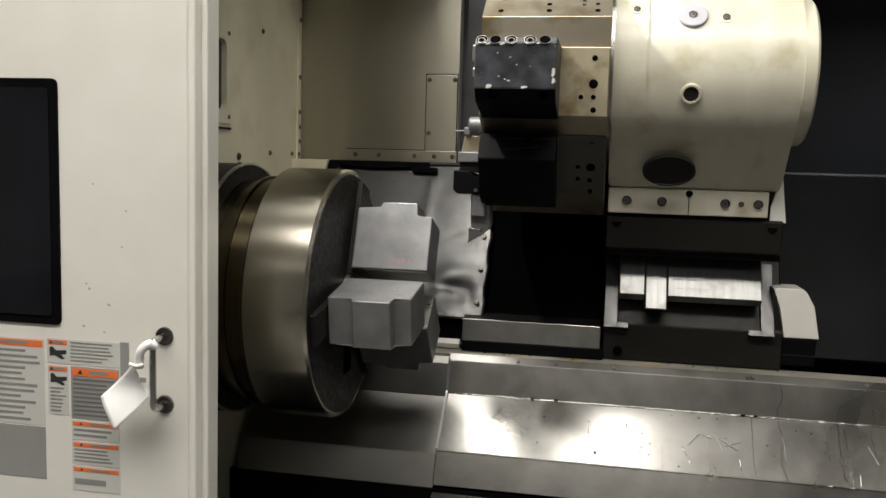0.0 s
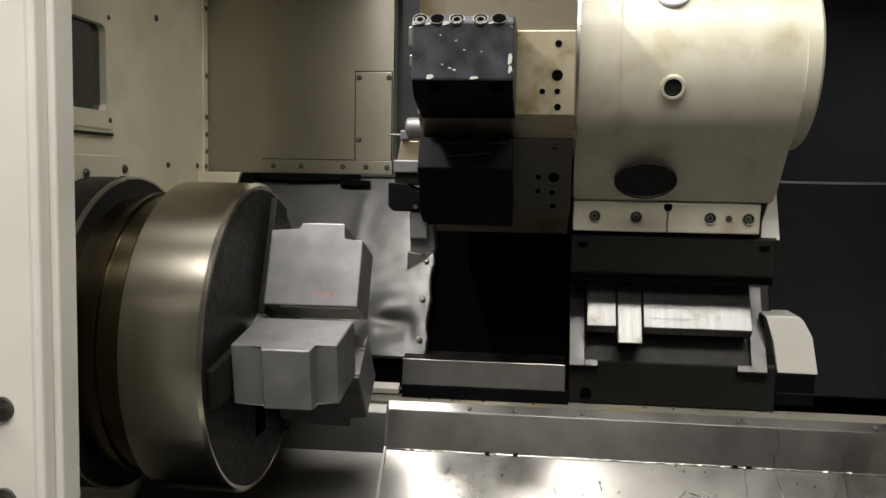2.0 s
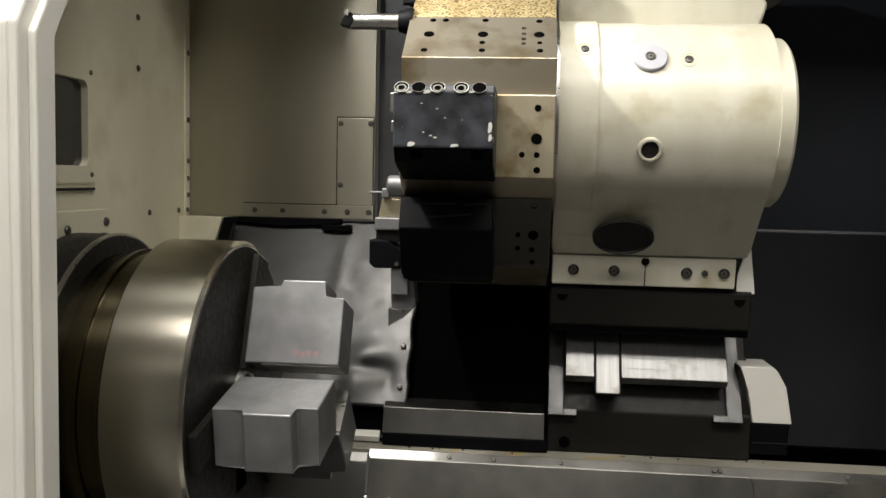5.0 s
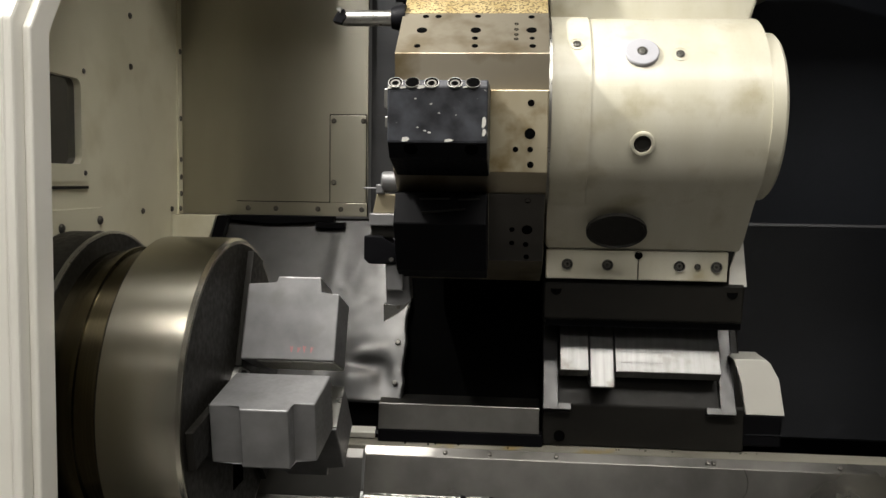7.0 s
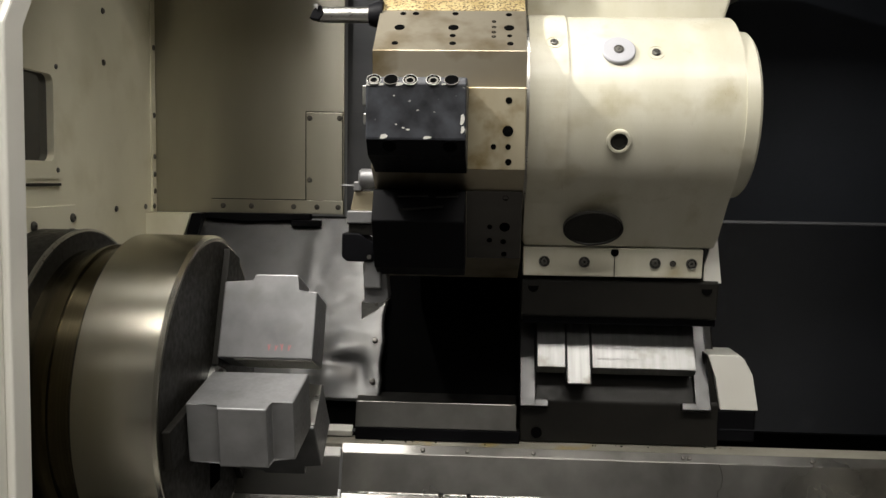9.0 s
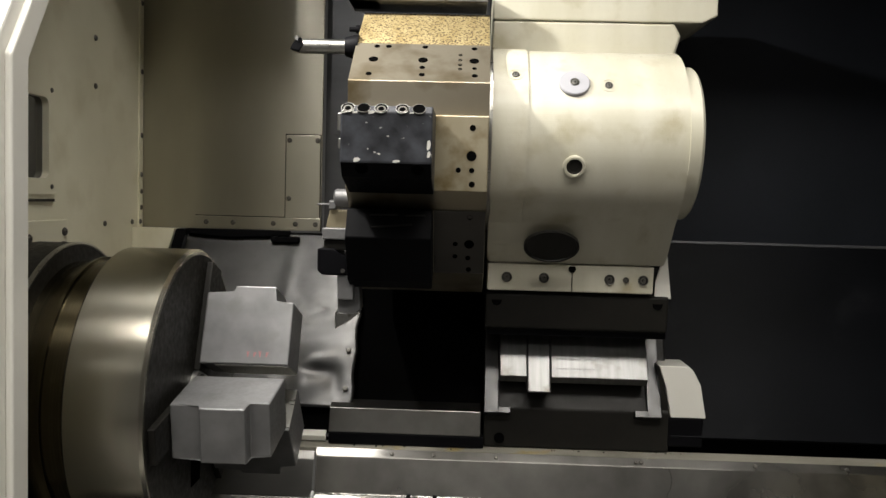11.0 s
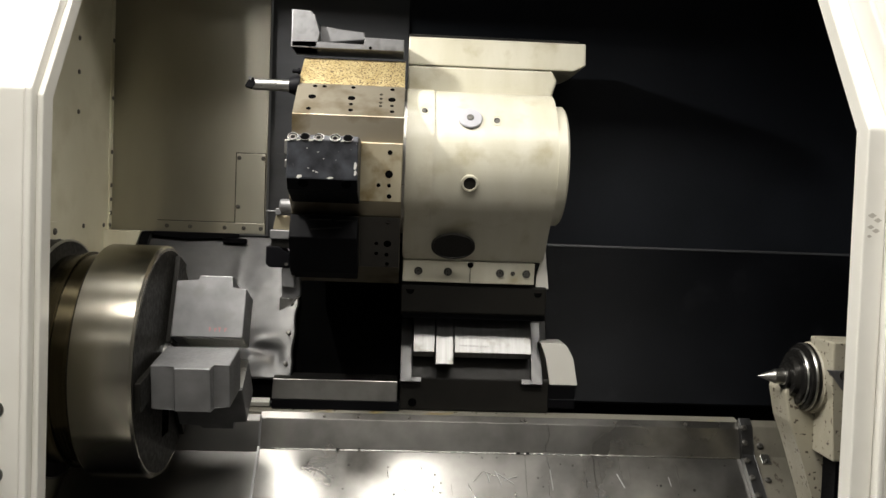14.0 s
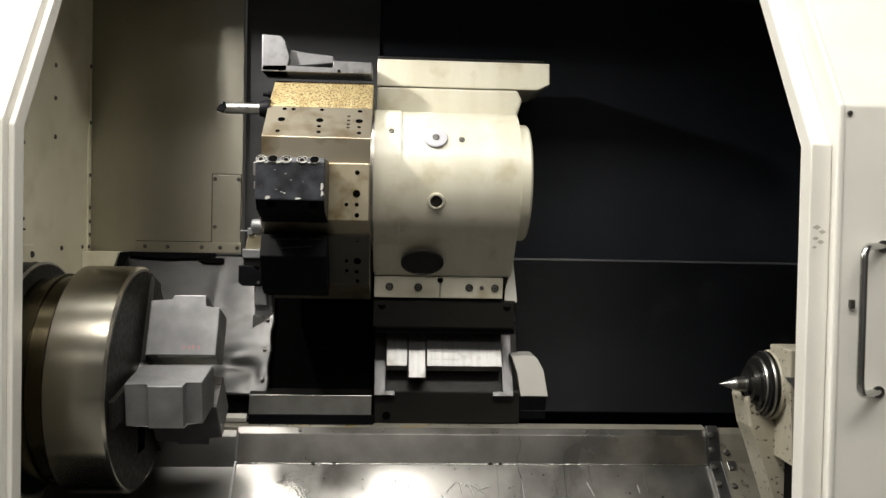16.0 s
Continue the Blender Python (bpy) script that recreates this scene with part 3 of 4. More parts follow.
for x, k, l, ang in ((0.60, 0.45, 0.02, 80), (0.655, 0.75, 0.03, 60), (0.735, 0.7, 0.018, 100), (0.70, 0.35, 0.025, 75), (0.98, 0.8, 0.03, 85), (1.24, 0.85, 0.04, 84), (1.26, 0.88, 0.03, 95), (0.85, 0.72, 0.05, 65), (0.87, 0.45, 0.045, -50), (0.905, 0.4, 0.03, 20)):
    c0 = Vector((x, F2[0], F2[1])) + down * k + lift
    v = Vector((math.cos(radians(ang)), 0, 0)) + down.normalized() * math.sin(radians(ang))
    part("scratch", tube([tuple(c0 - v * l / 2), tuple(c0 + lift), tuple(c0 + v * l / 2)], 0.0012), CHROME, bed)
for i in range(26):
    k = rnd.random()
    c = Vector((rnd.uniform(0.25, 1.65), F2[0], F2[1])) + down * k * k
    r = rnd.uniform(0.0015, 0.0035)
    part("chip", lathe([(-0.001, r), (0.001, r * 0.8), (0.0016, r * 0.3), (0.0016, 0)], c, (0, -0.68, 0.74), 6), DARKSTEEL, bed)
for i in range(16):
    x = rnd.uniform(0.3, 1.66)
    r = rnd.uniform(0.002, 0.004)
    part("chip", lathe([(-0.001, r), (0.0012, r * 0.8), (0.0018, 0)], (x, 0.342 + rnd.uniform(-0.015, 0.015), 0.8965), (0, -0.1, 1), 6), BLACKPLAIN, bed)

under = thing("under_chuck_cover", (0.0, 0.2, 0.7), "oily folded steel cover darkened for the shade under the chuck", "bed cover")
DZ = -0.010
for p, q, nm in ((F0, F1, "top_flange"), (F1, F2, "upper_plate"), (F2, F3, "middle_plate"), (F3, F4, "lower_plate")):
    strip((p[0], p[1] + DZ), (q[0], q[1] + DZ), -0.34, BX0 - 0.002, nm, SMEARED_SHADED, parent=under)
part("edge_lip", join(prism([F1, F2, (F2[0] - 0.002, F2[1] + 0.012), (F1[0] - 0.006, F1[1] + 0.010)], BX0 - 0.002, BX0 + 0.004, "x", 0),
                      prism([F2, F3, (F3[0] - 0.004, F3[1] + 0.008), (F2[0] - 0.004, F2[1] + 0.008)], BX0 - 0.002, BX0 + 0.004, "x", 0)), BRIGHT, under)

pan = thing("chip_pan", (0.7, -0.1, 0.3), "black oily chip pan below the bed covers", "chip pan")
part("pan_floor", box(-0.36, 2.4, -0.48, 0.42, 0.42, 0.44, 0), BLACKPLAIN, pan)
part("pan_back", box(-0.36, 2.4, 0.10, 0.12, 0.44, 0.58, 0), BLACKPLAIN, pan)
part("pan_rim", prism([(0.06, 0.568), (0.09, 0.575), (0.09, 0.566), (0.06, 0.560)], 0.21, 1.69, "x", 0.001), BED, pan)
part("front_sill", box(-1.4, 2.9, -0.53, -0.48, 0.30, 0.52, 0.004), CREAM, pan)

# end frame with bolts, right
end = thing("bed_end_frame", (1.70, 0.2, 0.8), "bolted steel end frame at the tailstock side", "frame")


def endplate(x0, x1, up, mat, nm):
    prof = [F0, F1, F2, F3, F4]
    top = [(y - 0.02 * up, z + 0.03 * up) for y, z in prof]
    return part(nm, prism(top + [(0.10, 0.56), (0.40, 0.80)], x0, x1, "x", 0.002), mat, end)


endplate(1.690, 1.728, 0.55, SHEET, "end_bar")
endplate(1.728, 2.0, 0.30, GRIMY, "end_plate")
for p, q, k in ((F1, F2, 0.12), (F1, F2, 0.62), (F2, F3, 0.12), (F2, F3, 0.45), (F2, F3, 0.78), (F3, F4, 0.3)):
    dy, dz = q[0] - p[0], q[1] - p[1]
    ln_ = math.hypot(dy, dz)
    nrm = Vector((0, dz / ln_, -dy / ln_))
    nrm = nrm if nrm.y < 0 else -nrm
    c = Vector((1.700, p[0] + dy * k - 0.011, p[1] + dz * k + 0.0165))
    dome_screw(end, c + nrm * 0.001, nrm, 0.0098)
    if k in (0.62, 0.45):
        dome_screw(end, c + Vector((0.05, 0.004, -0.008)) + nrm * 0.002, nrm, 0.0098)

dy, dz = F3[0] - F2[0], F3[1] - F2[1]
fall = Vector((0, dy, dz)).normalized()
out = Vector((0, dz, -dy)).normalized()
out = out if out.y < 0 else -out
c0 = Vector((1.762, F2[0] - 0.006, F2[1] + 0.009)) + out * 0.001
plate_bm = box(-0.014, 0.014, -0.026, 0.026, 0.0, 0.003, 0.001)
frame_axes = Matrix((Vector((1, 0, 0)), fall, Vector((1, 0, 0)).cross(fall))).transposed()
if (frame_axes @ Vector((0, 0, 1))).y > 0:
    frame_axes = frame_axes @ Matrix.Diagonal((1, -1, -1))
bmesh.ops.transform(plate_bm, matrix=Matrix.Translation(c0) @ frame_axes.to_4x4(), verts=plate_bm.verts)
part("small_plate", plate_bm, STEEL, end, "small bolted steel plate")
for k in (-0.018, 0.018):
    dome_screw(end, c0 + fall * k + out * 0.003, out, 0.006)

# ================= sliding doors =================
DY, DZB = -0.500, 1.731          # inner edge of the door, height of its bend
TOPZ = 2.45
SLOPE = 0.645                    # how far the upper door leans in per metre of height


def lean(y, z, zb):
    return y + (z - zb) * SLOPE


def door(name, inner, ridge, far, fold, label):
    """A folded sheet door: a narrow edge profile, a ridge, a broad panel; above the bend all of it leans inwards."""
    sgn = 1 if far > inner else -1
    t = thing(name, ((inner + far) / 2, -0.5, 0.35), label, "machine door")
    lo, hi = min(inner, ridge), max(inner, ridge)
    th = 0.045

    def folded(x0, x1, y, zb, nm, thick, mat=CREAM, bev=0.004):
        yt = lean(y, TOPZ, zb)
        return part(nm, prism([(y, 0.35), (y, zb), (yt, TOPZ), (yt + thick, TOPZ), (y + thick, zb), (y + thick, 0.35)], x0, x1, "x", bev), mat, t)
    folded(lo, hi, DY, DZB, "edge_profile", th)
    r0, r1 = sorted((ridge, ridge + sgn * 0.016))
    folded(r0, r1, DY - 0.024, fold, "ridge", 0.059 + (fold - DZB) * 0.6, bev=0.005)
    p0, p1 = sorted((ridge + sgn * 0.016, far))
    folded(p0, p1, DY - 0.018, fold, "panel", 0.03)
    return t


left_door = door("sliding_door_left", -0.128, -0.141, -1.35, 1.741, "cream enamelled sliding door with warning labels, pushed open")
# window of the left door
part("window_seal", prism(round_rect(-0.95, -0.429, 1.088, 1.570, 0.012), DY - 0.0215, DY - 0.012, "y", 0.001), BLACKPLAIN, left_door, "black rubber window seal")
part("window_glass", prism(round_rect(-0.935, -0.447, 1.106, 1.552, 0.008), DY - 0.024, DY - 0.012, "y", 0.0), GLASSDARK, left_door, "dark tinted door window")
# bow handle in two dark cups
YD = DY - 0.018
hx = -0.208
for z in (1.080, 0.945):
    part("handle_cup", lathe([(0, 0.0185), (0.004, 0.0175), (0.004, 0.014), (0.001, 0.012), (0.001, 0)], (hx, YD, z), (0, -1, 0), 24), SCREW, left_door, "dull steel handle cup")
part("handle", tube(rounded([(hx, YD, 1.080), (hx, YD - 0.045, 1.080), (hx, YD - 0.045, 0.945), (hx, YD, 0.945)], 0.015), 0.0065), CHROME, left_door, "chrome bow handle")


def sticker(x0, x1, z0, z1, head, lines, film=None, picture=False, dense=True):
    """A warning label: film, an orange head bar with a triangle, and rows of unreadable print as bars."""
    y = YD - 0.0008
    lab = part("label", box(x0, x1, y, YD, z0, z1, 0), film or LABEL, left_door, "printed warning label with an orange head")
    ink = INKGREY if film is None else PRINT
    rnd = random.Random(int((x0 + 2) * 1000) + int(z0 * 1000))
    zt = z1
    if head:
        part("head_bar", box(x0 + 0.003, x1 - 0.003, y - 0.0006, y, z1 - head, z1 - 0.003, 0), ORANGE, lab)
        c = (x0 + x1) / 2
        part("head_print", box(c - 0.012, c + (x1 - x0) * 0.28, y - 0.001, y - 0.0006, z1 - head * 0.72, z1 - head * 0.35, 0), INKGREY, lab)
        tx = x0 + (x1 - x0) * 0.2
        part("warning_sign", prism([(tx - head * 0.3, z1 - head * 0.8), (tx + head * 0.3, z1 - head * 0.8), (tx, z1 - head * 0.25)], y - 0.001, y - 0.0006, "y", 0), INK, lab)
        zt = z1 - head
    if picture:
        zp = zt - (x1 - x0) * 0.62
        part("picture", prism([(x0 + 0.006, zt - 0.006), (x0 + 0.012, zt - 0.004), (x0 + 0.02, zt - 0.012), (x1 - 0.004, zt - 0.010), (x1 - 0.004, zt - 0.018),
                               (x0 + 0.03, zt - 0.02), (x1 - 0.008, zp + 0.002), (x1 - 0.014, zp), (x0 + 0.018, zt - 0.022), (x0 + 0.006, zt - 0.024)], y - 0.0006, y, "y", 0), INK, lab)
        zt = zp
    if lines:
        step = (zt - z0 - 0.004) / (lines + 0.4)
        for i in range(lines):
            z = zt - step * (i + 0.8)
            a = x0 + 0.005
            b = x1 - 0.005 - rnd.random() * (x1 - x0) * 0.3
            part("print_line", box(a, b, y - 0.0006, y, z - step * 0.22, z + step * 0.22, 0), ink, lab)
    return lab


sticker(-0.64, -0.470, 0.879, 1.056, 0.016, 13)
sticker(-0.64, -0.470, 0.768, 0.876, 0, 0, LABELGREY)
sticker(-0.463, -0.416, 1.010, 1.060, 0.012, 0, None, True)
sticker(-0.416, -0.304, 1.010, 1.060, 0, 6)
sticker(-0.303, -0.284, 0.965, 1.062, 0, 0, LABELGREY)
sticker(-0.462, -0.416, 0.905, 1.006, 0.012, 7, None, True)
sticker(-0.411, -0.306, 0.900, 1.006, 0.018, 9, LABELGREY)
sticker(-0.411, -0.306, 0.857, 0.897, 0.011, 2)
sticker(-0.411, -0.306, 0.806, 0.854, 0.011, 4)
sticker(-0.411, -0.306, 0.752, 0.803, 0.011, 1)
for x, z, s in ((-0.385, 1.09, 0.004), (-0.372, 1.165, 0.004), (-0.377, 1.175, 0.003), (-0.33, 1.135, 0.004), (-0.36, 1.37, 0.003), (-0.30, 1.25, 0.003), (-0.34, 1.08, 0.003), (-0.29, 1.32, 0.003)):
    part("scuff", prism([(x, z), (x + s, z + s * 0.6), (x + s * 2, z - s * 0.4), (x + s, z - s)], YD - 0.0006, YD, "y", 0), SCUFF, left_door)

# paper tag tied to the handle
tag = thing("paper_tag", (hx, YD - 0.05, 1.03), "white paper tag knotted round the door handle", "tag")
bm = bmesh.new()
quad = [(-0.243, 1.036), (-0.312, 0.967), (-0.276, 0.907), (-0.214, 0.972)]
NQ = 12
gv = []
for i in range(NQ + 1):
    row = []
    for j in range(NQ + 1):
        a, b = i / NQ, j / NQ
        x = (1 - a) * (1 - b) * quad[0][0] + (1 - a) * b * quad[3][0] + a * (1 - b) * quad[1][0] + a * b * quad[2][0]
        z = (1 - a) * (1 - b) * quad[0][1] + (1 - a) * b * quad[3][1] + a * (1 - b) * quad[1][1] + a * b * quad[2][1]
        y = YD - 0.056 + 0.012 * math.sin(3 * a + 1.5 * b) + 0.004 * noise.noise(Vector((x * 30, z * 30, 0)))
        row.append(bm.verts.new((x, y, z)))
    gv.append(row)
for i in range(NQ):
    for j in range(NQ):
        bm.faces.new((gv[i][j], gv[i + 1][j], gv[i + 1][j + 1], gv[i][j + 1])).smooth = True
sheet_tag = part("sheet", bm, PAPER, tag)
sheet_tag.modifiers.new("thickness", "SOLIDIFY").thickness = 0.0012
part("knot", tube(rounded([(-0.232, YD - 0.052, 1.030), (-0.226, YD - 0.060, 1.062), (-0.210, YD - 0.056, 1.078), (-0.204, YD - 0.045, 1.070)], 0.008), 0.0085), PAPER, tag)
part("tie", tube([(-0.247, YD - 0.060, 1.036), (-0.230, YD - 0.064, 1.034), (-0.218, YD - 0.060, 1.037)], 0.0035), PAPER, tag)
part("tie_end", box(-0.226, -0.214, YD - 0.062, YD - 0.058, 1.003, 1.012, 0.001), INKGREY, tag)

right_door = door("sliding_door_right", 1.614, 1.663, 2.9, 1.817, "cream enamelled sliding door with a long tubular handle")
part("handle", tube(rounded([(1.775, YD, 1.505), (1.706, YD - 0.05, 1.505), (1.706, YD - 0.05, 1.178), (1.775, YD, 1.178)], 0.03), 0.0085), CHROME, right_door, "long bent chrome tube handle")
for z in (1.505, 1.178):
    part("handle_foot", disc((1.775, YD, z), (0, -1, 0), 0.014, 0.004, 18), CHROME, right_door)
for x, z, s in ((1.632, 1.545, 0.010), (1.645, 1.535, 0.009), (1.63, 1.52, 0.008), (1.642, 1.512, 0.009), (1.628, 1.50, 0.006)):
    part("finger_mark", prism([(x - s, z), (x, z + s * 0.6), (x + s, z), (x, z - s * 0.6)], DY - 0.0006, DY, "y", 0), SCUFF, right_door)
dome_screw(right_door, (1.69, DY - 0.020, 1.80), (0, -1, 0), 0.006)
part("bump_stop", box(1.700, 1.712, YD - 0.010, YD, 1.365, 1.385, 0.002), SCREW, right_door)

# ================= chuck =================
chuck = thing("lathe_chuck", (-0.07, 0, 1.1), "large round three-jaw power chuck of turned steel", "chuck")
AX = (1, 0, 0)
O = Vector((0, 0, 1.1))


def turned(profile):
    return lathe([(d, r) for d, r in profile], O, AX, 128)


part("body", turned([(-0.150, 0.270), (-0.150, 0.299), (-0.144, 0.305), (-0.006, 0.305), (0.0, 0.299), (0.0, 0.06), (-0.004, 0.055), (-0.03, 0.05), (-0.03, 0)]), CHUCK, chuck)
part("face_plate", turned([(-0.001, 0.292), (0.0015, 0.292), (0.0015, 0.0)]), DARKSTEEL, chuck, "oily dark chuck face")
part("rear_collar", turned([(-0.258, 0.262), (-0.258, 0.272), (-0.205, 0.277), (-0.204, 0.283), (-0.198, 0.283), (-0.197, 0.277), (-0.150, 0.272), (-0.150, 0)]), BRASS, chuck, "oily brass-coloured rear collar")
part("guard_ring", turned([(-0.362, 0.300), (-0.345, 0.312), (-0.266, 0.312), (-0.258, 0.306), (-0.256, 0.270), (-0.256, 0)]), DARKSTEEL, chuck, "dark steel guard ring")
part("guard_lip", turned([(-0.266, 0.3135), (-0.260, 0.3135), (-0.258, 0.309), (-0.262, 0.305)]), STEEL, chuck)
part("guard_pin", disc((-0.285, 0.0, 1.411), (0, 0, 1), 0.005, 0.003, 10), SCREW, chuck)


def jaw(angle):
    """A master jaw with a stepped soft top jaw; angle from the operator's side upwards."""
    rot = Matrix.Translation(O) @ Matrix.Rotation(radians(180 - angle), 4, "X")

    def turned_part(nm, bm, mat, parent, label=""):
        bmesh.ops.transform(bm, matrix=rot, verts=bm.verts)
        return part(nm, bm, mat, parent, label)
    # local: x out of the face, y outwards, z sideways
    turned_part("master_jaw", box(0.0015, 0.016, 0.040, 0.280, -0.036, 0.036, 0.002), DARKSTEEL, chuck)
    top = turned_part("soft_jaw", prism([(0.018, 0.052), (0.206, 0.052), (0.206, 0.188), (0.166, 0.188), (0.166, 0.222), (0.078, 0.222), (0.078, 0.206), (0.018, 0.206)],
                                        -0.056, 0.056, "z", 0.003), JAW, chuck, "grey milled soft jaw with a stepped end")
    turned_part("bore_edge", box(0.050, 0.206, 0.049, 0.053, -0.050, 0.050, 0.001), STEEL, top, "bright turned gripping edge")
    return top, rot


marked, turn = jaw(111)
jaw(-9)
jaw(231)
# handwritten red marks on one jaw's flank
for i, (h, lean_) in enumerate(((0.012, 0.0), (0.010, 0.002), (0.013, -0.001), (0.011, 0.002))):
    for sgn in (-1, 1):
        x0 = 0.118 + i * 0.013
        m = prism([(x0, 0.068), (x0 + 0.0022, 0.068), (x0 + 0.0022 + lean_ + sgn * 0.002, 0.068 + h), (x0 + lean_ + sgn * 0.002, 0.068 + h)], 0.0558, 0.0565, "z", 0)
        bmesh.ops.transform(m, matrix=turn, verts=m.verts)
        part("red_marking", m, RED, marked)
part("slot", box(0.001, 0.0025, -0.03, 0.03, 1.1 - 0.2, 1.1 - 0.05, 0), HOLE, chuck)
part("draw_tube", turned([(-0.03, 0.052), (0.012, 0.050), (0.012, 0.038), (-0.02, 0.036), (-0.02, 0)]), STEEL, chuck)

# ================= carriage, cross slide and turret =================
SH = (0.016, 0, 0)               # where the carriage stands

saddle = thing("saddle", (0.83, 0.36, 0.9), "dark oily cast saddle with bright ground slideways", "lathe carriage", shift=SH)
part("casting", prism([(0.352, 0.900), (0.352, 1.000), (0.478, 1.218), (0.56, 1.218), (0.56, 0.95), (0.42, 0.90)], 0.612, 1.080, "x", 0.004), DARKSTEEL, saddle)
arm, toe = [(0.330, 0.993), (0.436, 1.176), (0.46, 1.16), (0.36, 0.98)], [(0.330, 0.993), (0.339, 1.008), (0.372, 0.99), (0.36, 0.98)]
part("left_gib", join(prism(arm, 0.611, 0.648, "x", 0.002), prism(toe, 0.646, 0.678, "x", 0.002)), SHEET, saddle, "dull steel L-shaped gib rail")
part("right_gib", join(prism(arm, 1.022, 1.057, "x", 0.002), prism(toe, 0.990, 1.024, "x", 0.002)), SHEET, saddle, "dull steel L-shaped gib rail")
part("way_block", prism([(0.326, 1.088), (0.396, 1.21), (0.44, 1.21), (0.44, 1.07), (0.345, 1.07)], 0.649, 0.716, "x", 0.002), SLIDEWAY, saddle, "bright ground slideway")
part("way_block", prism([(0.326, 1.088), (0.396, 1.21), (0.44, 1.21), (0.44, 1.07), (0.345, 1.07)], 0.777, 1.018, "x", 0.002), SLIDEWAY, saddle, "bright ground slideway with faint print")
part("taper_gib", prism([(0.308, 1.052), (0.398, 1.208), (0.43, 1.208), (0.43, 1.05)], 0.717, 0.776, "x", 0.004), SLIDEWAY, saddle, "polished taper gib bar")
for k in (0.16, 0.34):
    # faint stamped lines across the slideway
    y, z = 0.326 + 0.070 * k, 1.088 + 0.122 * k
    for j in range(3):
        x = 0.79 + 0.035 * j
        part("print_line", prism([(y - 0.0009, z + 0.0005), (y + 0.0001, z + 0.0022), (y + 0.002, z + 0.0015), (y + 0.001, z)], x, x + 0.026, "x", 0), PRINT, saddle)
for x, z in ((0.632, 0.925),):
    hole(saddle, (x + 0.02, 0.344, z), (0, -1, 0.1), 0.013)

wiper = thing("way_wiper", (1.12, 0.38, 0.93), "cream folded sheet way wiper cover", "wiper cover", shift=SH)
part("hood", prism([(1.050, 1.121), (1.124, 1.121), (1.134, 1.112), (1.155, 1.075), (1.171, 0.990), (1.083, 0.990), (1.070, 1.065)], 0.352, 0.45, "y", 0.002), CREAM, wiper)
part("side", prism([(1.047, 1.119), (1.052, 1.119), (1.081, 0.990), (1.068, 0.950), (1.056, 1.05)], 0.356, 0.45, "y", 0.0015), DARKSTEEL, wiper)
part("wiper_foot", box(1.075, 1.165, 0.352, 0.46, 0.915, 0.99, 0.004), BLACKPLAIN, wiper, "black rubber wiper")

bracket = thing("cover_bracket", (0.4, 0.36, 0.9), "folded steel bracket that carries the way cover", "bracket", shift=SH)
part("face", prism([(0.338, 0.928), (0.352, 0.988), (0.40, 1.000), (0.40, 0.99), (0.358, 0.978), (0.345, 0.926)], 0.218, 0.604, "x", 0.0015), BED, bracket)
part("underside", box(0.218, 0.612, 0.338, 0.40, 0.898, 0.927, 0.002), BLACKPLAIN, bracket)

slide = thing("cross_slide", (0.83, 0.32, 1.2), "dark oily cross slide block below the turret", "cross slide", shift=SH)
part("block", prism([(0.275, 1.300), (0.285, 1.216), (0.33, 1.20), (0.52, 1.42), (0.47, 1.50), (0.30, 1.308)], 0.606, 1.048, "x", 0.004), DARKSTEEL, slide)
for x in (0.633, 1.022):
    hole(slide, (x, 0.277, 1.283), (0, -1, 0.1), 0.012)
part("scraper", box(0.612, 1.05, 0.30, 0.36, 1.196, 1.214, 0.003), BLACKPLAIN, slide)
part("chip_guard", prism([(1.040, 1.424), (1.055, 1.298), (1.015, 1.298), (1.016, 1.338)], 0.284, 0.290, "y", 0.001), CREAM, slide, "bright white chip guard plate")

# --- turret ---
turret = thing("turret", (0.80, 0.27, 1.3), "cream enamelled tool turret with a faceted steel tool disc", "tool turret", shift=SH)
CY, CZ, CR = 0.272, 1.668, 0.212
T0, T1 = 0.607, 1.030
outline = arc(CY, CZ, CR, 60, 222, 40) + [(0.168, 1.478), (0.205, 1.435), (0.236, 1.400), (0.256, 1.378), (0.44, 1.378), (0.47, 1.62)]
body = part("housing", prism(outline, T0, T1, "x", 0.010, 3), HOUSING, turret)
part("front_collar", prism(arc(CY, CZ, CR + 0.004, 60, 222, 40) + [(0.17, 1.475), (0.21, 1.428), (0.256, 1.384), (0.44, 1.384), (0.47, 1.62)], T0 - 0.002, T0 + 0.075, "x", 0.004), HOUSING, turret)
flange = part("flange", prism([(0.256, 1.376), (0.262, 1.310), (0.40, 1.310), (0.44, 1.376)], 0.608, 1.006, "x", 0.003), HOUSING, turret, "bolted cream base flange")
for x in (0.655, 0.744, 0.901, 0.981):
    socket_screw(flange, (x, 0.2575, 1.343), (0, -1, 0.09), 0.0125)
socket_screw(flange, (0.940, 0.2575, 1.343), (0, -1, 0.09), 0.007)
hole(flange, (0.811, 0.2555, 1.366), (0, -1, 0.2), 0.009)
part("split_line", box(0.8105, 0.8118, 0.2555, 0.262, 1.31, 1.36, 0), DARKSTEEL, flange)
part("end_cap", lathe([(0, 0.176), (0.026, 0.176), (0.032, 0.170), (0.032, 0)], (T1, 0.232, 1.668), (1, 0, 0), 72), HOUSING, turret, "round cream end cap")
part("steel_ring", lathe([(-0.010, 0.20), (-0.010, 0.214), (-0.001, 0.2145), (-0.001, 0.2)], (T0, CY, CZ), (1, 0, 0), 96), STEEL, turret, "bright steel sealing ring")
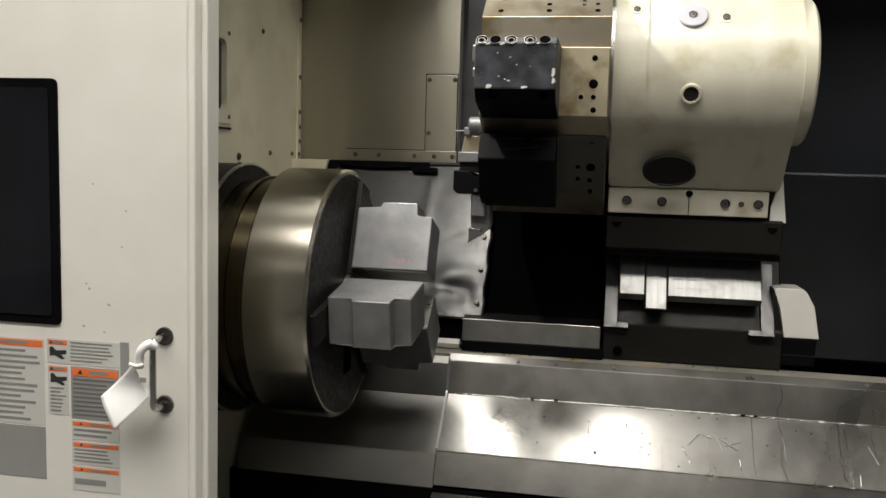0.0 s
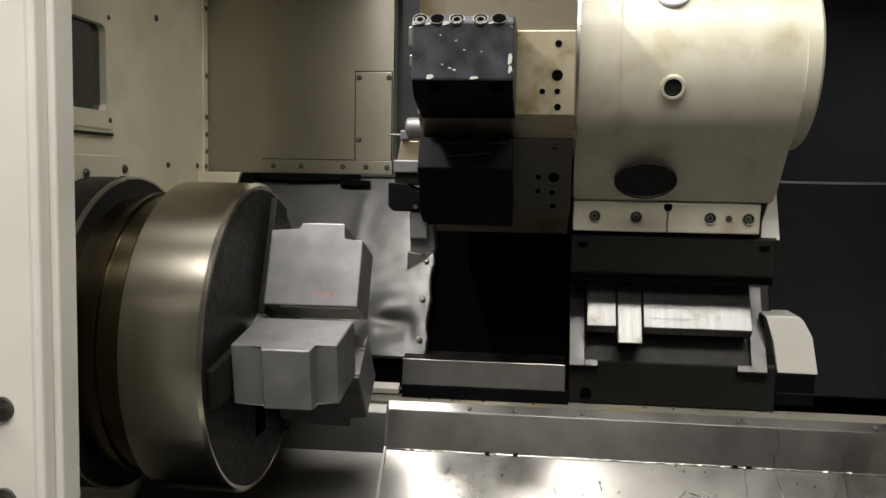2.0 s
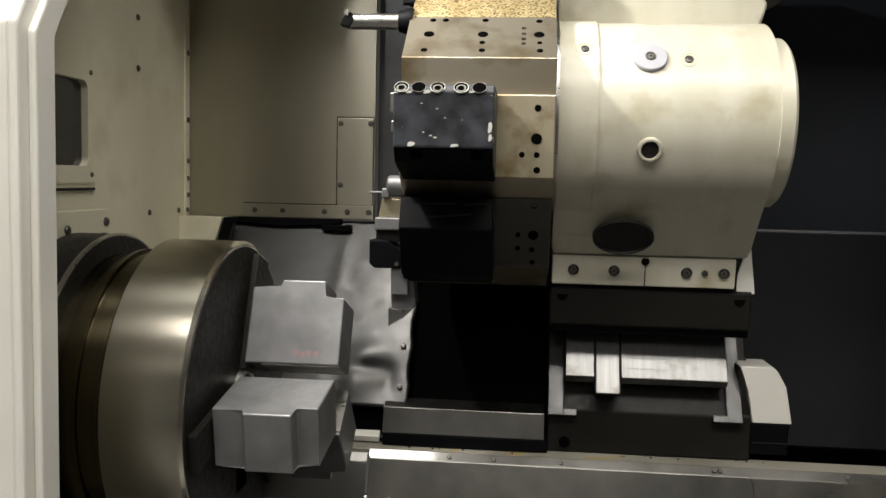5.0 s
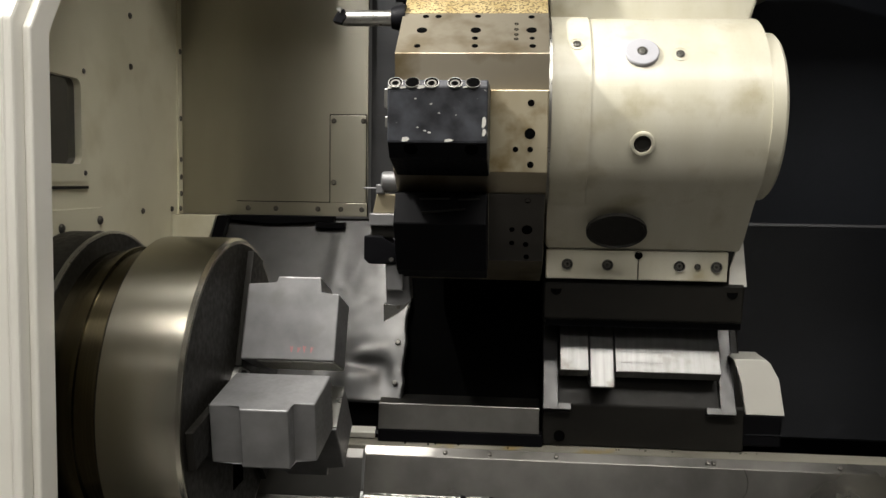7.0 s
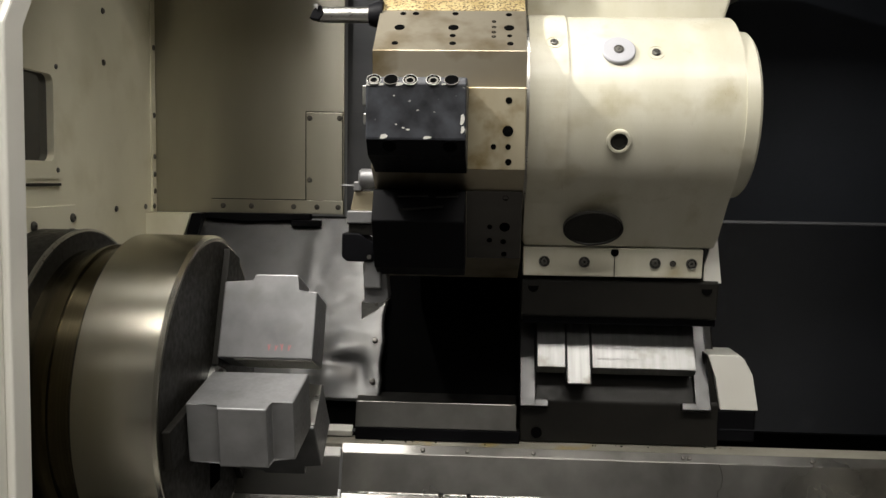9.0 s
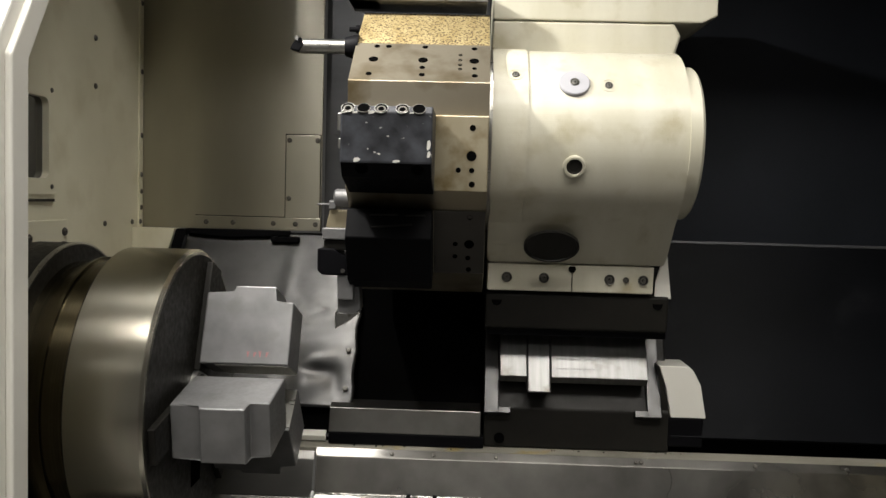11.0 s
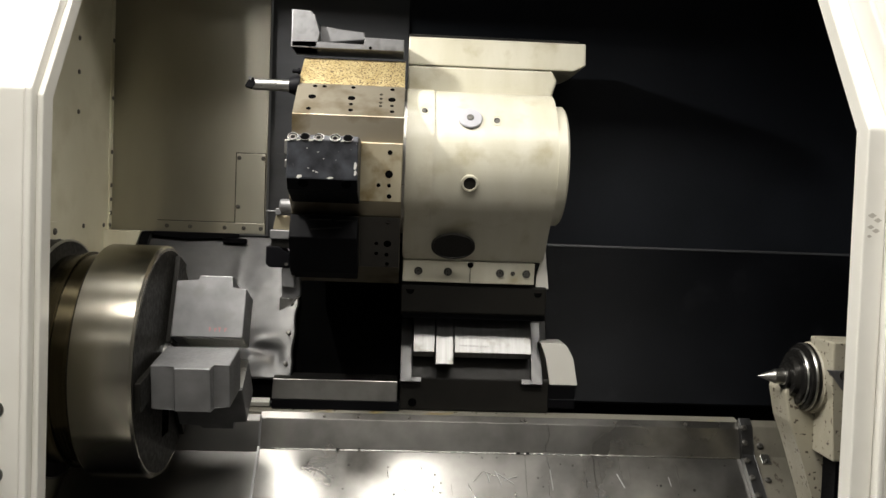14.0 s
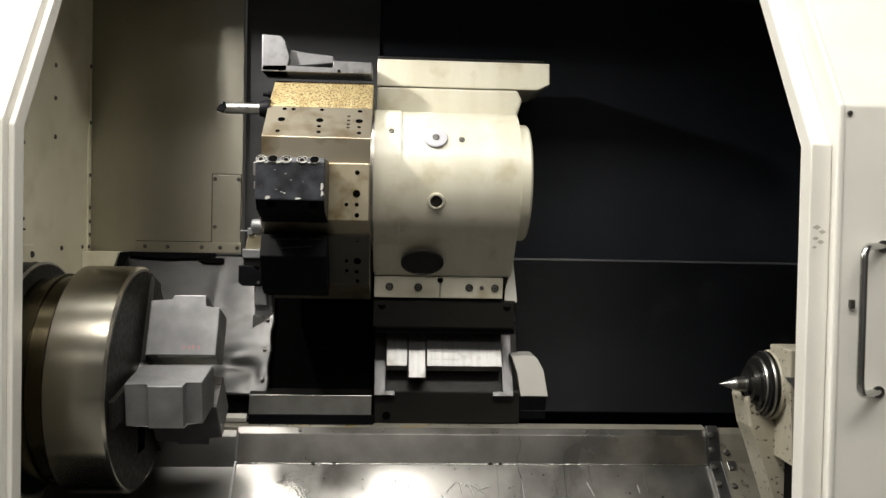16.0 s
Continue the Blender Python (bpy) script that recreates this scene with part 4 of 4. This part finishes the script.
part("hub", lathe([(-0.02, 0.19), (0.01, 0.19)], (T0, CY, CZ), (1, 0, 0), 48), DARKSTEEL, turret)


def on_housing(x, z):
    dz = z - CZ
    dy = -math.sqrt(max(0.0, CR * CR - dz * dz))
    return Vector((x, CY + dy, z)), Vector((0, dy, dz)).normalized()


p, n = on_housing(0.785, 1.603)
boss = part("plug_boss", lathe([(-0.004, 0.025), (0.004, 0.025), (0.006, 0.022), (0.006, 0.018), (-0.004, 0.016), (-0.004, 0)], p, n, 32), HOUSING, turret)
part("plug", lathe([(0, 0.0172), (0.0020, 0.0172), (0.0020, 0.0125), (0.0012, 0.012), (0.0012, 0)], p, n, 24), DARKSTEEL, boss, "dark steel screw plug")
p, n = on_housing(0.782, 1.784)
pl = part("cover_disc", lathe([(-0.003, 0.034), (0.004, 0.034), (0.006, 0.032), (0.006, 0)], p, n, 40), GREYDISC, turret, "grey round cover disc")
socket_screw(pl, p + n * 0.006, n, 0.0105, "disc_screw")
for x, z, r in ((0.857, 1.782, 0.009), (0.654, 1.80, 0.0085)):
    p, n = on_housing(x, z)
    p = p + n * (0.0042 if x < 0.68 else 0.0)
    socket_screw(turret, p, n, r, "housing_screw")
    part("screw_rim", lathe([(-0.002, r * 1.9), (0.0004, r * 1.9), (0.0004, r * 1.72), (-0.002, r * 1.7)], p, n, 28), HOUSING, turret)
# oval inspection cover low on the housing
ov = bmesh.new()
pc, nn = Vector((0.752, 0.180, 1.424)), Vector((0, -0.78, -0.62)).normalized()
tang = Vector((0, -nn.z, nn.y))
ring0 = [pc + Vector((0.064 * math.cos(t), 0, 0)) + tang * (0.046 * math.sin(t)) for t in [2 * math.pi * i / 40 for i in range(40)]]
v0 = [ov.verts.new(q - nn * 0.004) for q in ring0]
v1 = [ov.verts.new(q + nn * 0.006) for q in ring0]
v2 = [ov.verts.new(pc + (q - pc) * 0.93 + nn * 0.006) for q in ring0]
v3 = [ov.verts.new(pc + (q - pc) * 0.90 + nn * 0.003) for q in ring0]
for i in range(40):
    j = (i + 1) % 40
    for aa, bb in ((v0, v1), (v1, v2), (v2, v3)):
        ov.faces.new((aa[i], aa[j], bb[j], bb[i]))
ov.faces.new(v3)
oval = part("oval_cover", ov, DARKSTEEL, turret, "dark oval inspection cover")

# drive box behind the housing
drive = part("drive_box", prism([(0.605, 2.050), (1.146, 2.050), (1.148, 1.984), (1.112, 1.966), (0.605, 1.966)], 0.315, 0.58, "y", 0.004), HOUSING, turret, "cream drive cover behind the housing")
part("drive_step", prism([(0.605, 1.965), (1.045, 1.965), (1.062, 1.935), (1.040, 1.86), (0.605, 1.86)], 0.32, 0.56, "y", 0.006), HOUSING, turret)
part("drive_top", prism([(0.605, 2.062), (1.13, 2.062), (1.135, 2.050), (0.605, 2.050)], 0.335, 0.56, "y", 0.004), DARKSTEEL, turret)

# tool disc: flat tool faces with narrow facets between them
DX0, DX1 = 0.298, 0.597
poly = [(0.262, 1.962), (0.128, 1.868), (0.008, 1.770), (0.014, 1.700), (0.000, 1.698), (0.000, 1.543), (0.068, 1.502), (0.150, 1.358),
        (0.290, 1.300), (0.440, 1.330), (0.540, 1.440), (0.590, 1.620), (0.560, 1.790), (0.470, 1.900), (0.380, 1.965)]
disc_ob = part("tool_disc", prism(poly, DX0, DX1, "x", 0.0012), DISC, turret, "faceted oil-stained steel tool disc")
part("rust_face", prism([(0.262, 1.9635), (0.128, 1.8695), (0.132, 1.864), (0.268, 1.956)], DX0 + 0.001, DX1 - 0.001, "x", 0.001), RUST, disc_ob, "rust-speckled tool face")
part("tan_face", box(0.483, DX1 - 0.001, -0.012, 0.003, 1.542, 1.699, 0.002), TAN, disc_ob, "oil-stained bolted tool face")
for x, z, r in ((0.563, 1.674, 0.0065), (0.562, 1.616, 0.0105), (0.535, 1.586, 0.0055), (0.563, 1.586, 0.0055), (0.564, 1.557, 0.0065)):
    hole(disc_ob, (x, -0.0122, z), (0, -1, 0), r)
nh = Vector((0, -0.098, 0.120)).normalized()


def on_face(x, s):
    """A point on the perforated tool face, s from its lower to its upper edge."""
    return Vector((x, 0.008 + 0.120 * s, 1.770 + 0.098 * s))


for x, s, r in ((0.343, 0.56, 0.0105), (0.451, 0.56, 0.0105), (0.562, 0.56, 0.0105), (0.339, 0.17, 0.0065), (0.452, 0.17, 0.0065), (0.564, 0.17, 0.0065),
                (0.451, 0.36, 0.006), (0.346, 0.92, 0.0065), (0.372, 0.92, 0.0065), (0.453, 0.92, 0.0065), (0.562, 0.90, 0.0065), (0.563, 0.36, 0.005)):
    hole(disc_ob, on_face(x, s), nh, r)
for s in (0.34, 0.45, 0.58, 0.72):
    q = on_face(0.532, s)
    part("stamp", lathe([(-0.001, 0.0045), (0.0006, 0.0045), (0.0006, 0.002), (-0.001, 0.002)], q, nh, 10), HOLE, disc_ob)
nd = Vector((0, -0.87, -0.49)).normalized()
# dark skin on the downward face: its shade is put into the colour
part("lower_face", prism([(0.068, 1.5005), (0.0665, 1.500), (0.1485, 1.3575), (0.151, 1.3585)], 0.483, DX1 - 0.001, "x", 0), OILED_SHADED, disc_ob, "oily tool face darkened for shade")
for x, s, r in ((0.531, 0.52, 0.0055), (0.562, 0.52, 0.011), (0.531, 0.72, 0.0055), (0.560, 0.74, 0.006), (0.562, 0.93, 0.006), (0.562, 0.10, 0.006)):
    hole(disc_ob, Vector((x, 0.068 + 0.082 * s, 1.502 - 0.144 * s)) + nd * 0.0018, nd, r)

# --- tools on the disc ---
block = thing("tool_block", (0.395, -0.08, 1.54), "chipped black clamping tool block with five socket screws", "tool holder", shift=SH)
part("body", prism([(-0.150, 1.690), (-0.150, 1.592), (-0.128, 1.566), (-0.020, 1.536), (0.002, 1.536), (0.010, 1.702), (-0.140, 1.702)], 0.308, 0.486, "x", 0.003), BLACK, block)
# blacker layer below the block, painting the shade on its downward faces
part("underside", prism([(-0.1512, 1.591), (-0.1292, 1.5645), (-0.020, 1.5345), (-0.019, 1.5365), (-0.128, 1.567), (-0.149, 1.592)], 0.3095, 0.4845, "x", 0), BLACKPLAIN, block, "underside blackened for shade")
for x, screwed in ((0.322, True), (0.352, False), (0.386, True), (0.427, True), (0.459, False)):
    q, nb = Vector((x, -0.146, 1.6965)), Vector((0, -0.75, 0.66)).normalized()
    rim = part("counterbore", lathe([(-0.002, 0.0132), (0.0006, 0.0130), (0.0006, 0.0122), (0.0002, 0.0119)], q, nb, 26), STEEL if screwed else SCREW, block)
    part("bore", lathe([(-0.001, 0.0121), (0.0005, 0.0121), (0.0005, 0)], q, nb, 22), HOLE, rim)
    if screwed:
        part("screw_head", lathe([(0, 0.0092), (0.0010, 0.0090), (0.0010, 0.0062), (0.0003, 0.0060)], q + Vector((0, -0.0016, -0.0018)), nb, 18), SCREW, rim)
# bare metal along the worn edges
for x, z, w, h in ((0.318, 1.6885, 0.020, 0.006), (0.336, 1.6875, 0.012, 0.004), (0.368, 1.6885, 0.014, 0.006), (0.446, 1.6885, 0.010, 0.003), (0.341, 1.597, 0.014, 0.008), (0.418, 1.5955, 0.016, 0.005), (0.4795, 1.628, 0.008, 0.018), (0.4800, 1.610, 0.007, 0.012)):
    part("bare_patch", prism([(x - w / 2, z - h / 2), (x - w * 0.2, z - h * 0.6), (x + w * 0.3, z - h * 0.35), (x + w / 2, z + h * 0.1), (x + w * 0.2, z + h / 2), (x - w * 0.35, z + h * 0.4)], -0.1511, -0.149, "y", 0), LABEL, block)
for x in (0.350, 0.458):
    part("notch", lathe([(-0.003, 0.0125), (0.001, 0.0125), (0.0012, 0.011), (0.0012, 0)], (x, -0.1435, 1.5805), (0, -0.77, -0.64), 20), HOLE, block)
for x, z, s in ((0.375, 1.612, 0.004), (0.383, 1.609, 0.005), (0.40, 1.643, 0.003), (0.358, 1.668, 0.003), (0.362, 1.618, 0.003), (0.43, 1.640, 0.002)):
    s *= 0.72
    part("paint_chip", prism([(x - s, z), (x - s * 0.3, z + s * 0.45), (x + s * 0.8, z + s * 0.2), (x + s, z - s * 0.3), (x, z - s * 0.5)], -0.1507, -0.149, "y", 0), LABEL, block)
part("side_clamp", prism([(-0.11, 1.690), (-0.11, 1.655), (-0.02, 1.655), (-0.02, 1.690)], 0.296, 0.31, "x", 0.002), STEEL, block)
part("side_clamp", prism([(-0.11, 1.640), (-0.11, 1.620), (-0.02, 1.620), (-0.02, 1.640)], 0.298, 0.31, "x", 0.002), STEEL, block)

bar = thing("boring_bar", (0.25, 0.14, 1.84), "slim steel boring bar clamped in the tool disc", "boring bar", shift=SH)
part("shank", lathe([(0, 0.012), (0.006, 0.0165), (0.135, 0.0165), (0.135, 0)], (0.165, 0.147, 1.862), (1, 0, 0), 24), STEEL, bar)
part("collar", lathe([(0, 0.022), (0.022, 0.028), (0.03, 0.028), (0.03, 0)], (0.272, 0.147, 1.862), (1, 0, 0), 24), BLACKPLAIN, bar)
part("head", prism([(0.148, 1.853), (0.168, 1.848), (0.180, 1.862), (0.172, 1.880), (0.158, 1.872)], 0.130, 0.158, "y", 0.002), BLACKPLAIN, bar)
part("insert", prism([(0.157, 1.879), (0.168, 1.881), (0.166, 1.870)], 0.126, 0.132, "y", 0), BRIGHT, bar)
part("coolant_nipple", lathe([(0, 0.006), (0.016, 0.006), (0.016, 0.010), (0.024, 0.010), (0.024, 0)], (0.272, 0.20, 1.912), (1, 0, 0), 14), BLACKPLAIN, bar)

holder = thing("top_tool_holder", (0.45, 0.26, 1.96), "stepped grey steel tool holder on top of the disc", "tool holder", shift=SH)
part("base", prism([(0.262, 1.986), (0.590, 1.986), (0.590, 2.020), (0.475, 2.022), (0.475, 1.999), (0.335, 2.004), (0.262, 2.004)], 0.225, 0.36, "y", 0.002), GREYJAW, holder)
part("upright", prism([(0.262, 1.986), (0.335, 1.986), (0.345, 2.028), (0.330, 2.078), (0.318, 2.092), (0.262, 2.095)], 0.225, 0.33, "y", 0.003), GREYJAW, holder)
part("web", prism([(0.335, 2.004), (0.475, 2.020), (0.472, 2.042), (0.440, 2.040), (0.345, 2.056)], 0.25, 0.32, "y", 0.003), GREYJAW, holder)
for x in (0.316, 0.492):
    hole(holder, (x, 0.2245, 1.992), (0, -1, 0), 0.0045)

lower = thing("turning_tool_holder", (0.35, 0.08, 1.25), "black turning tool holder with a silver carbide tip", "tool holder", shift=SH)
part("block", prism([(0.020, 1.500), (0.068, 1.502), (0.150, 1.358), (0.09, 1.325), (0.045, 1.345), (-0.01, 1.44)], 0.300, 0.482, "x", 0.003), BLACKPLAIN, lower)
for x, z in ((0.468, 1.470),):
    socket_screw(lower, (x, 0.012, z), (0, -0.95, 0.2), 0.010)
part("clamp_bar", tube([(0.355, 0.0, 1.462), (0.44, -0.004, 1.470)], 0.0020), DARKSTEEL, lower)
part("clamp_bar", tube([(0.35, 0.006, 1.488), (0.41, 0.004, 1.490)], 0.0018), DARKSTEEL, lower)
part("clamp_bar", tube([(0.425, 0.006, 1.488), (0.468, 0.004, 1.490)], 0.0018), DARKSTEEL, lower)
part("tool_shank", prism([(0.270, 1.350), (0.318, 1.350), (0.325, 1.275), (0.300, 1.258), (0.274, 1.262)], 0.09, 0.14, "y", 0.003), GREYJAW, lower)
part("cutting_tip", prism([(0.268, 1.268), (0.300, 1.262), (0.328, 1.275), (0.300, 1.248), (0.268, 1.229)], 0.088, 0.115, "y", 0.002), CHROME, lower, "bright carbide cutting tip")
part("tip_screw", disc((0.30, 0.088, 1.262), (0, -1, 0), 0.004, 0.003, 10), SCREW, lower)

probe = thing("stepped_tool_holder", (0.27, 0.1, 1.42), "stepped silver tool holder with a fine drill", "tool holder", shift=SH)
part("nose", lathe([(0, 0.017), (0.004, 0.021), (0.034, 0.021), (0.034, 0)], (0.262, 0.09, 1.521), (1, 0, 0), 20), JAW, probe)
part("collet", box(0.252, 0.268, 0.075, 0.105, 1.496, 1.516, 0.003), JAW, probe)
part("drill", lathe([(0, 0.0), (0.006, 0.0022), (0.034, 0.0022), (0.034, 0)], (0.222, 0.09, 1.507), (1, 0, 0), 10), JAW, probe)
part("neck", prism([(0.252, 1.496), (0.294, 1.496), (0.294, 1.456), (0.244, 1.456)], 0.085, 0.14, "y", 0.003), TAN, probe)
part("step", box(0.238, 0.298, 0.075, 0.14, 1.430, 1.456, 0.003), JAW, probe)
part("lower_neck", box(0.240, 0.298, 0.085, 0.14, 1.405, 1.430, 0.003), DARKSTEEL, probe)
part("jaw_step", prism([(0.229, 1.410), (0.266, 1.410), (0.274, 1.400), (0.296, 1.392), (0.296, 1.352), (0.240, 1.352), (0.229, 1.362)], 0.07, 0.14, "y", 0.003), BLACKPLAIN, probe)
part("small_bolt", disc((0.286, 0.069, 1.362), (0, -1, 0), 0.0045, 0.003, 10), SCREW, probe)
part("plate", box(0.274, 0.310, 0.075, 0.12, 1.297, 1.352, 0.003), JAW, probe)

# ================= tailstock =================
tail = thing("tailstock", (1.85, 0.05, 0.9), "chipped cream tailstock carrying a live centre", "tailstock")
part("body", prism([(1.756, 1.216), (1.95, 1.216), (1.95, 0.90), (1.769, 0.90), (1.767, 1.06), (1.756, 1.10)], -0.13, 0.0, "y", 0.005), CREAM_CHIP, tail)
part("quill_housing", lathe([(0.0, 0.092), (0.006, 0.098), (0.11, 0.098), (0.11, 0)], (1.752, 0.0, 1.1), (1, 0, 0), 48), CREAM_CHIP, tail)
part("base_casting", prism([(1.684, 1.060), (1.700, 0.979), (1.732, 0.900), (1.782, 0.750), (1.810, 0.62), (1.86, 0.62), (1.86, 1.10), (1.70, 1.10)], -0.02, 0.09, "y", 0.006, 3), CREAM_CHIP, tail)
part("end_cover", prism([(1.744, 1.143), (1.90, 1.143), (1.90, 1.091), (1.784, 1.091)], -0.1345, -0.12, "y", 0.002), GREYJAW, tail, "chipped grey cover plate")
socket_screw(tail, (1.785, -0.136, 1.131), (0, -1, 0), 0.013, "housing_bolt")
part("quill", lathe([(0, 0.034), (0.010, 0.036), (0.012, 0.052), (0.026, 0.056), (0.028, 0.074), (0.040, 0.078), (0.043, 0.090), (0.066, 0.094), (0.070, 0.090), (0.070, 0)], (1.684, 0, 1.1), (1, 0, 0), 56), QUILL, tail, "black oily stepped quill nose")
part("quill_ring", lathe([(0, 0.0765), (0.003, 0.0795), (0.006, 0.0785)], (1.718, 0, 1.1), (1, 0, 0), 56), STEEL, tail)
part("quill_ring", lathe([(0, 0.091), (0.003, 0.0945), (0.006, 0.0945)], (1.735, 0, 1.1), (1, 0, 0), 56), STEEL, tail)
part("live_centre", lathe([(0, 0.0005), (0.046, 0.0175), (0.048, 0.020), (0.072, 0.021), (0.074, 0.026), (0.09, 0.027), (0.09, 0)], (1.611, 0, 1.1), (1, 0, 0), 32), STEEL, tail, "polished live centre point")
# solid black block in place of the recess, its darkness painted
part("recess_shade", prism([(1.80, 0.898), (1.95, 0.898), (1.95, 0.62), (1.80, 0.62)], -0.09, 0.0, "y", 0.002), BLACKPLAIN, tail)
right_inner = thing("wall_right", (2.1, 0.2, 0.6), "aged cream inner wall beside the tailstock", "wall", kind="structure")
part("inner_sheet", prism([(1.86, 0.62), (2.42, 0.62), (2.42, 1.00), (1.86, 0.92)], 0.10, 0.12, "y", 0.002), CREAM_CHIP, right_inner)
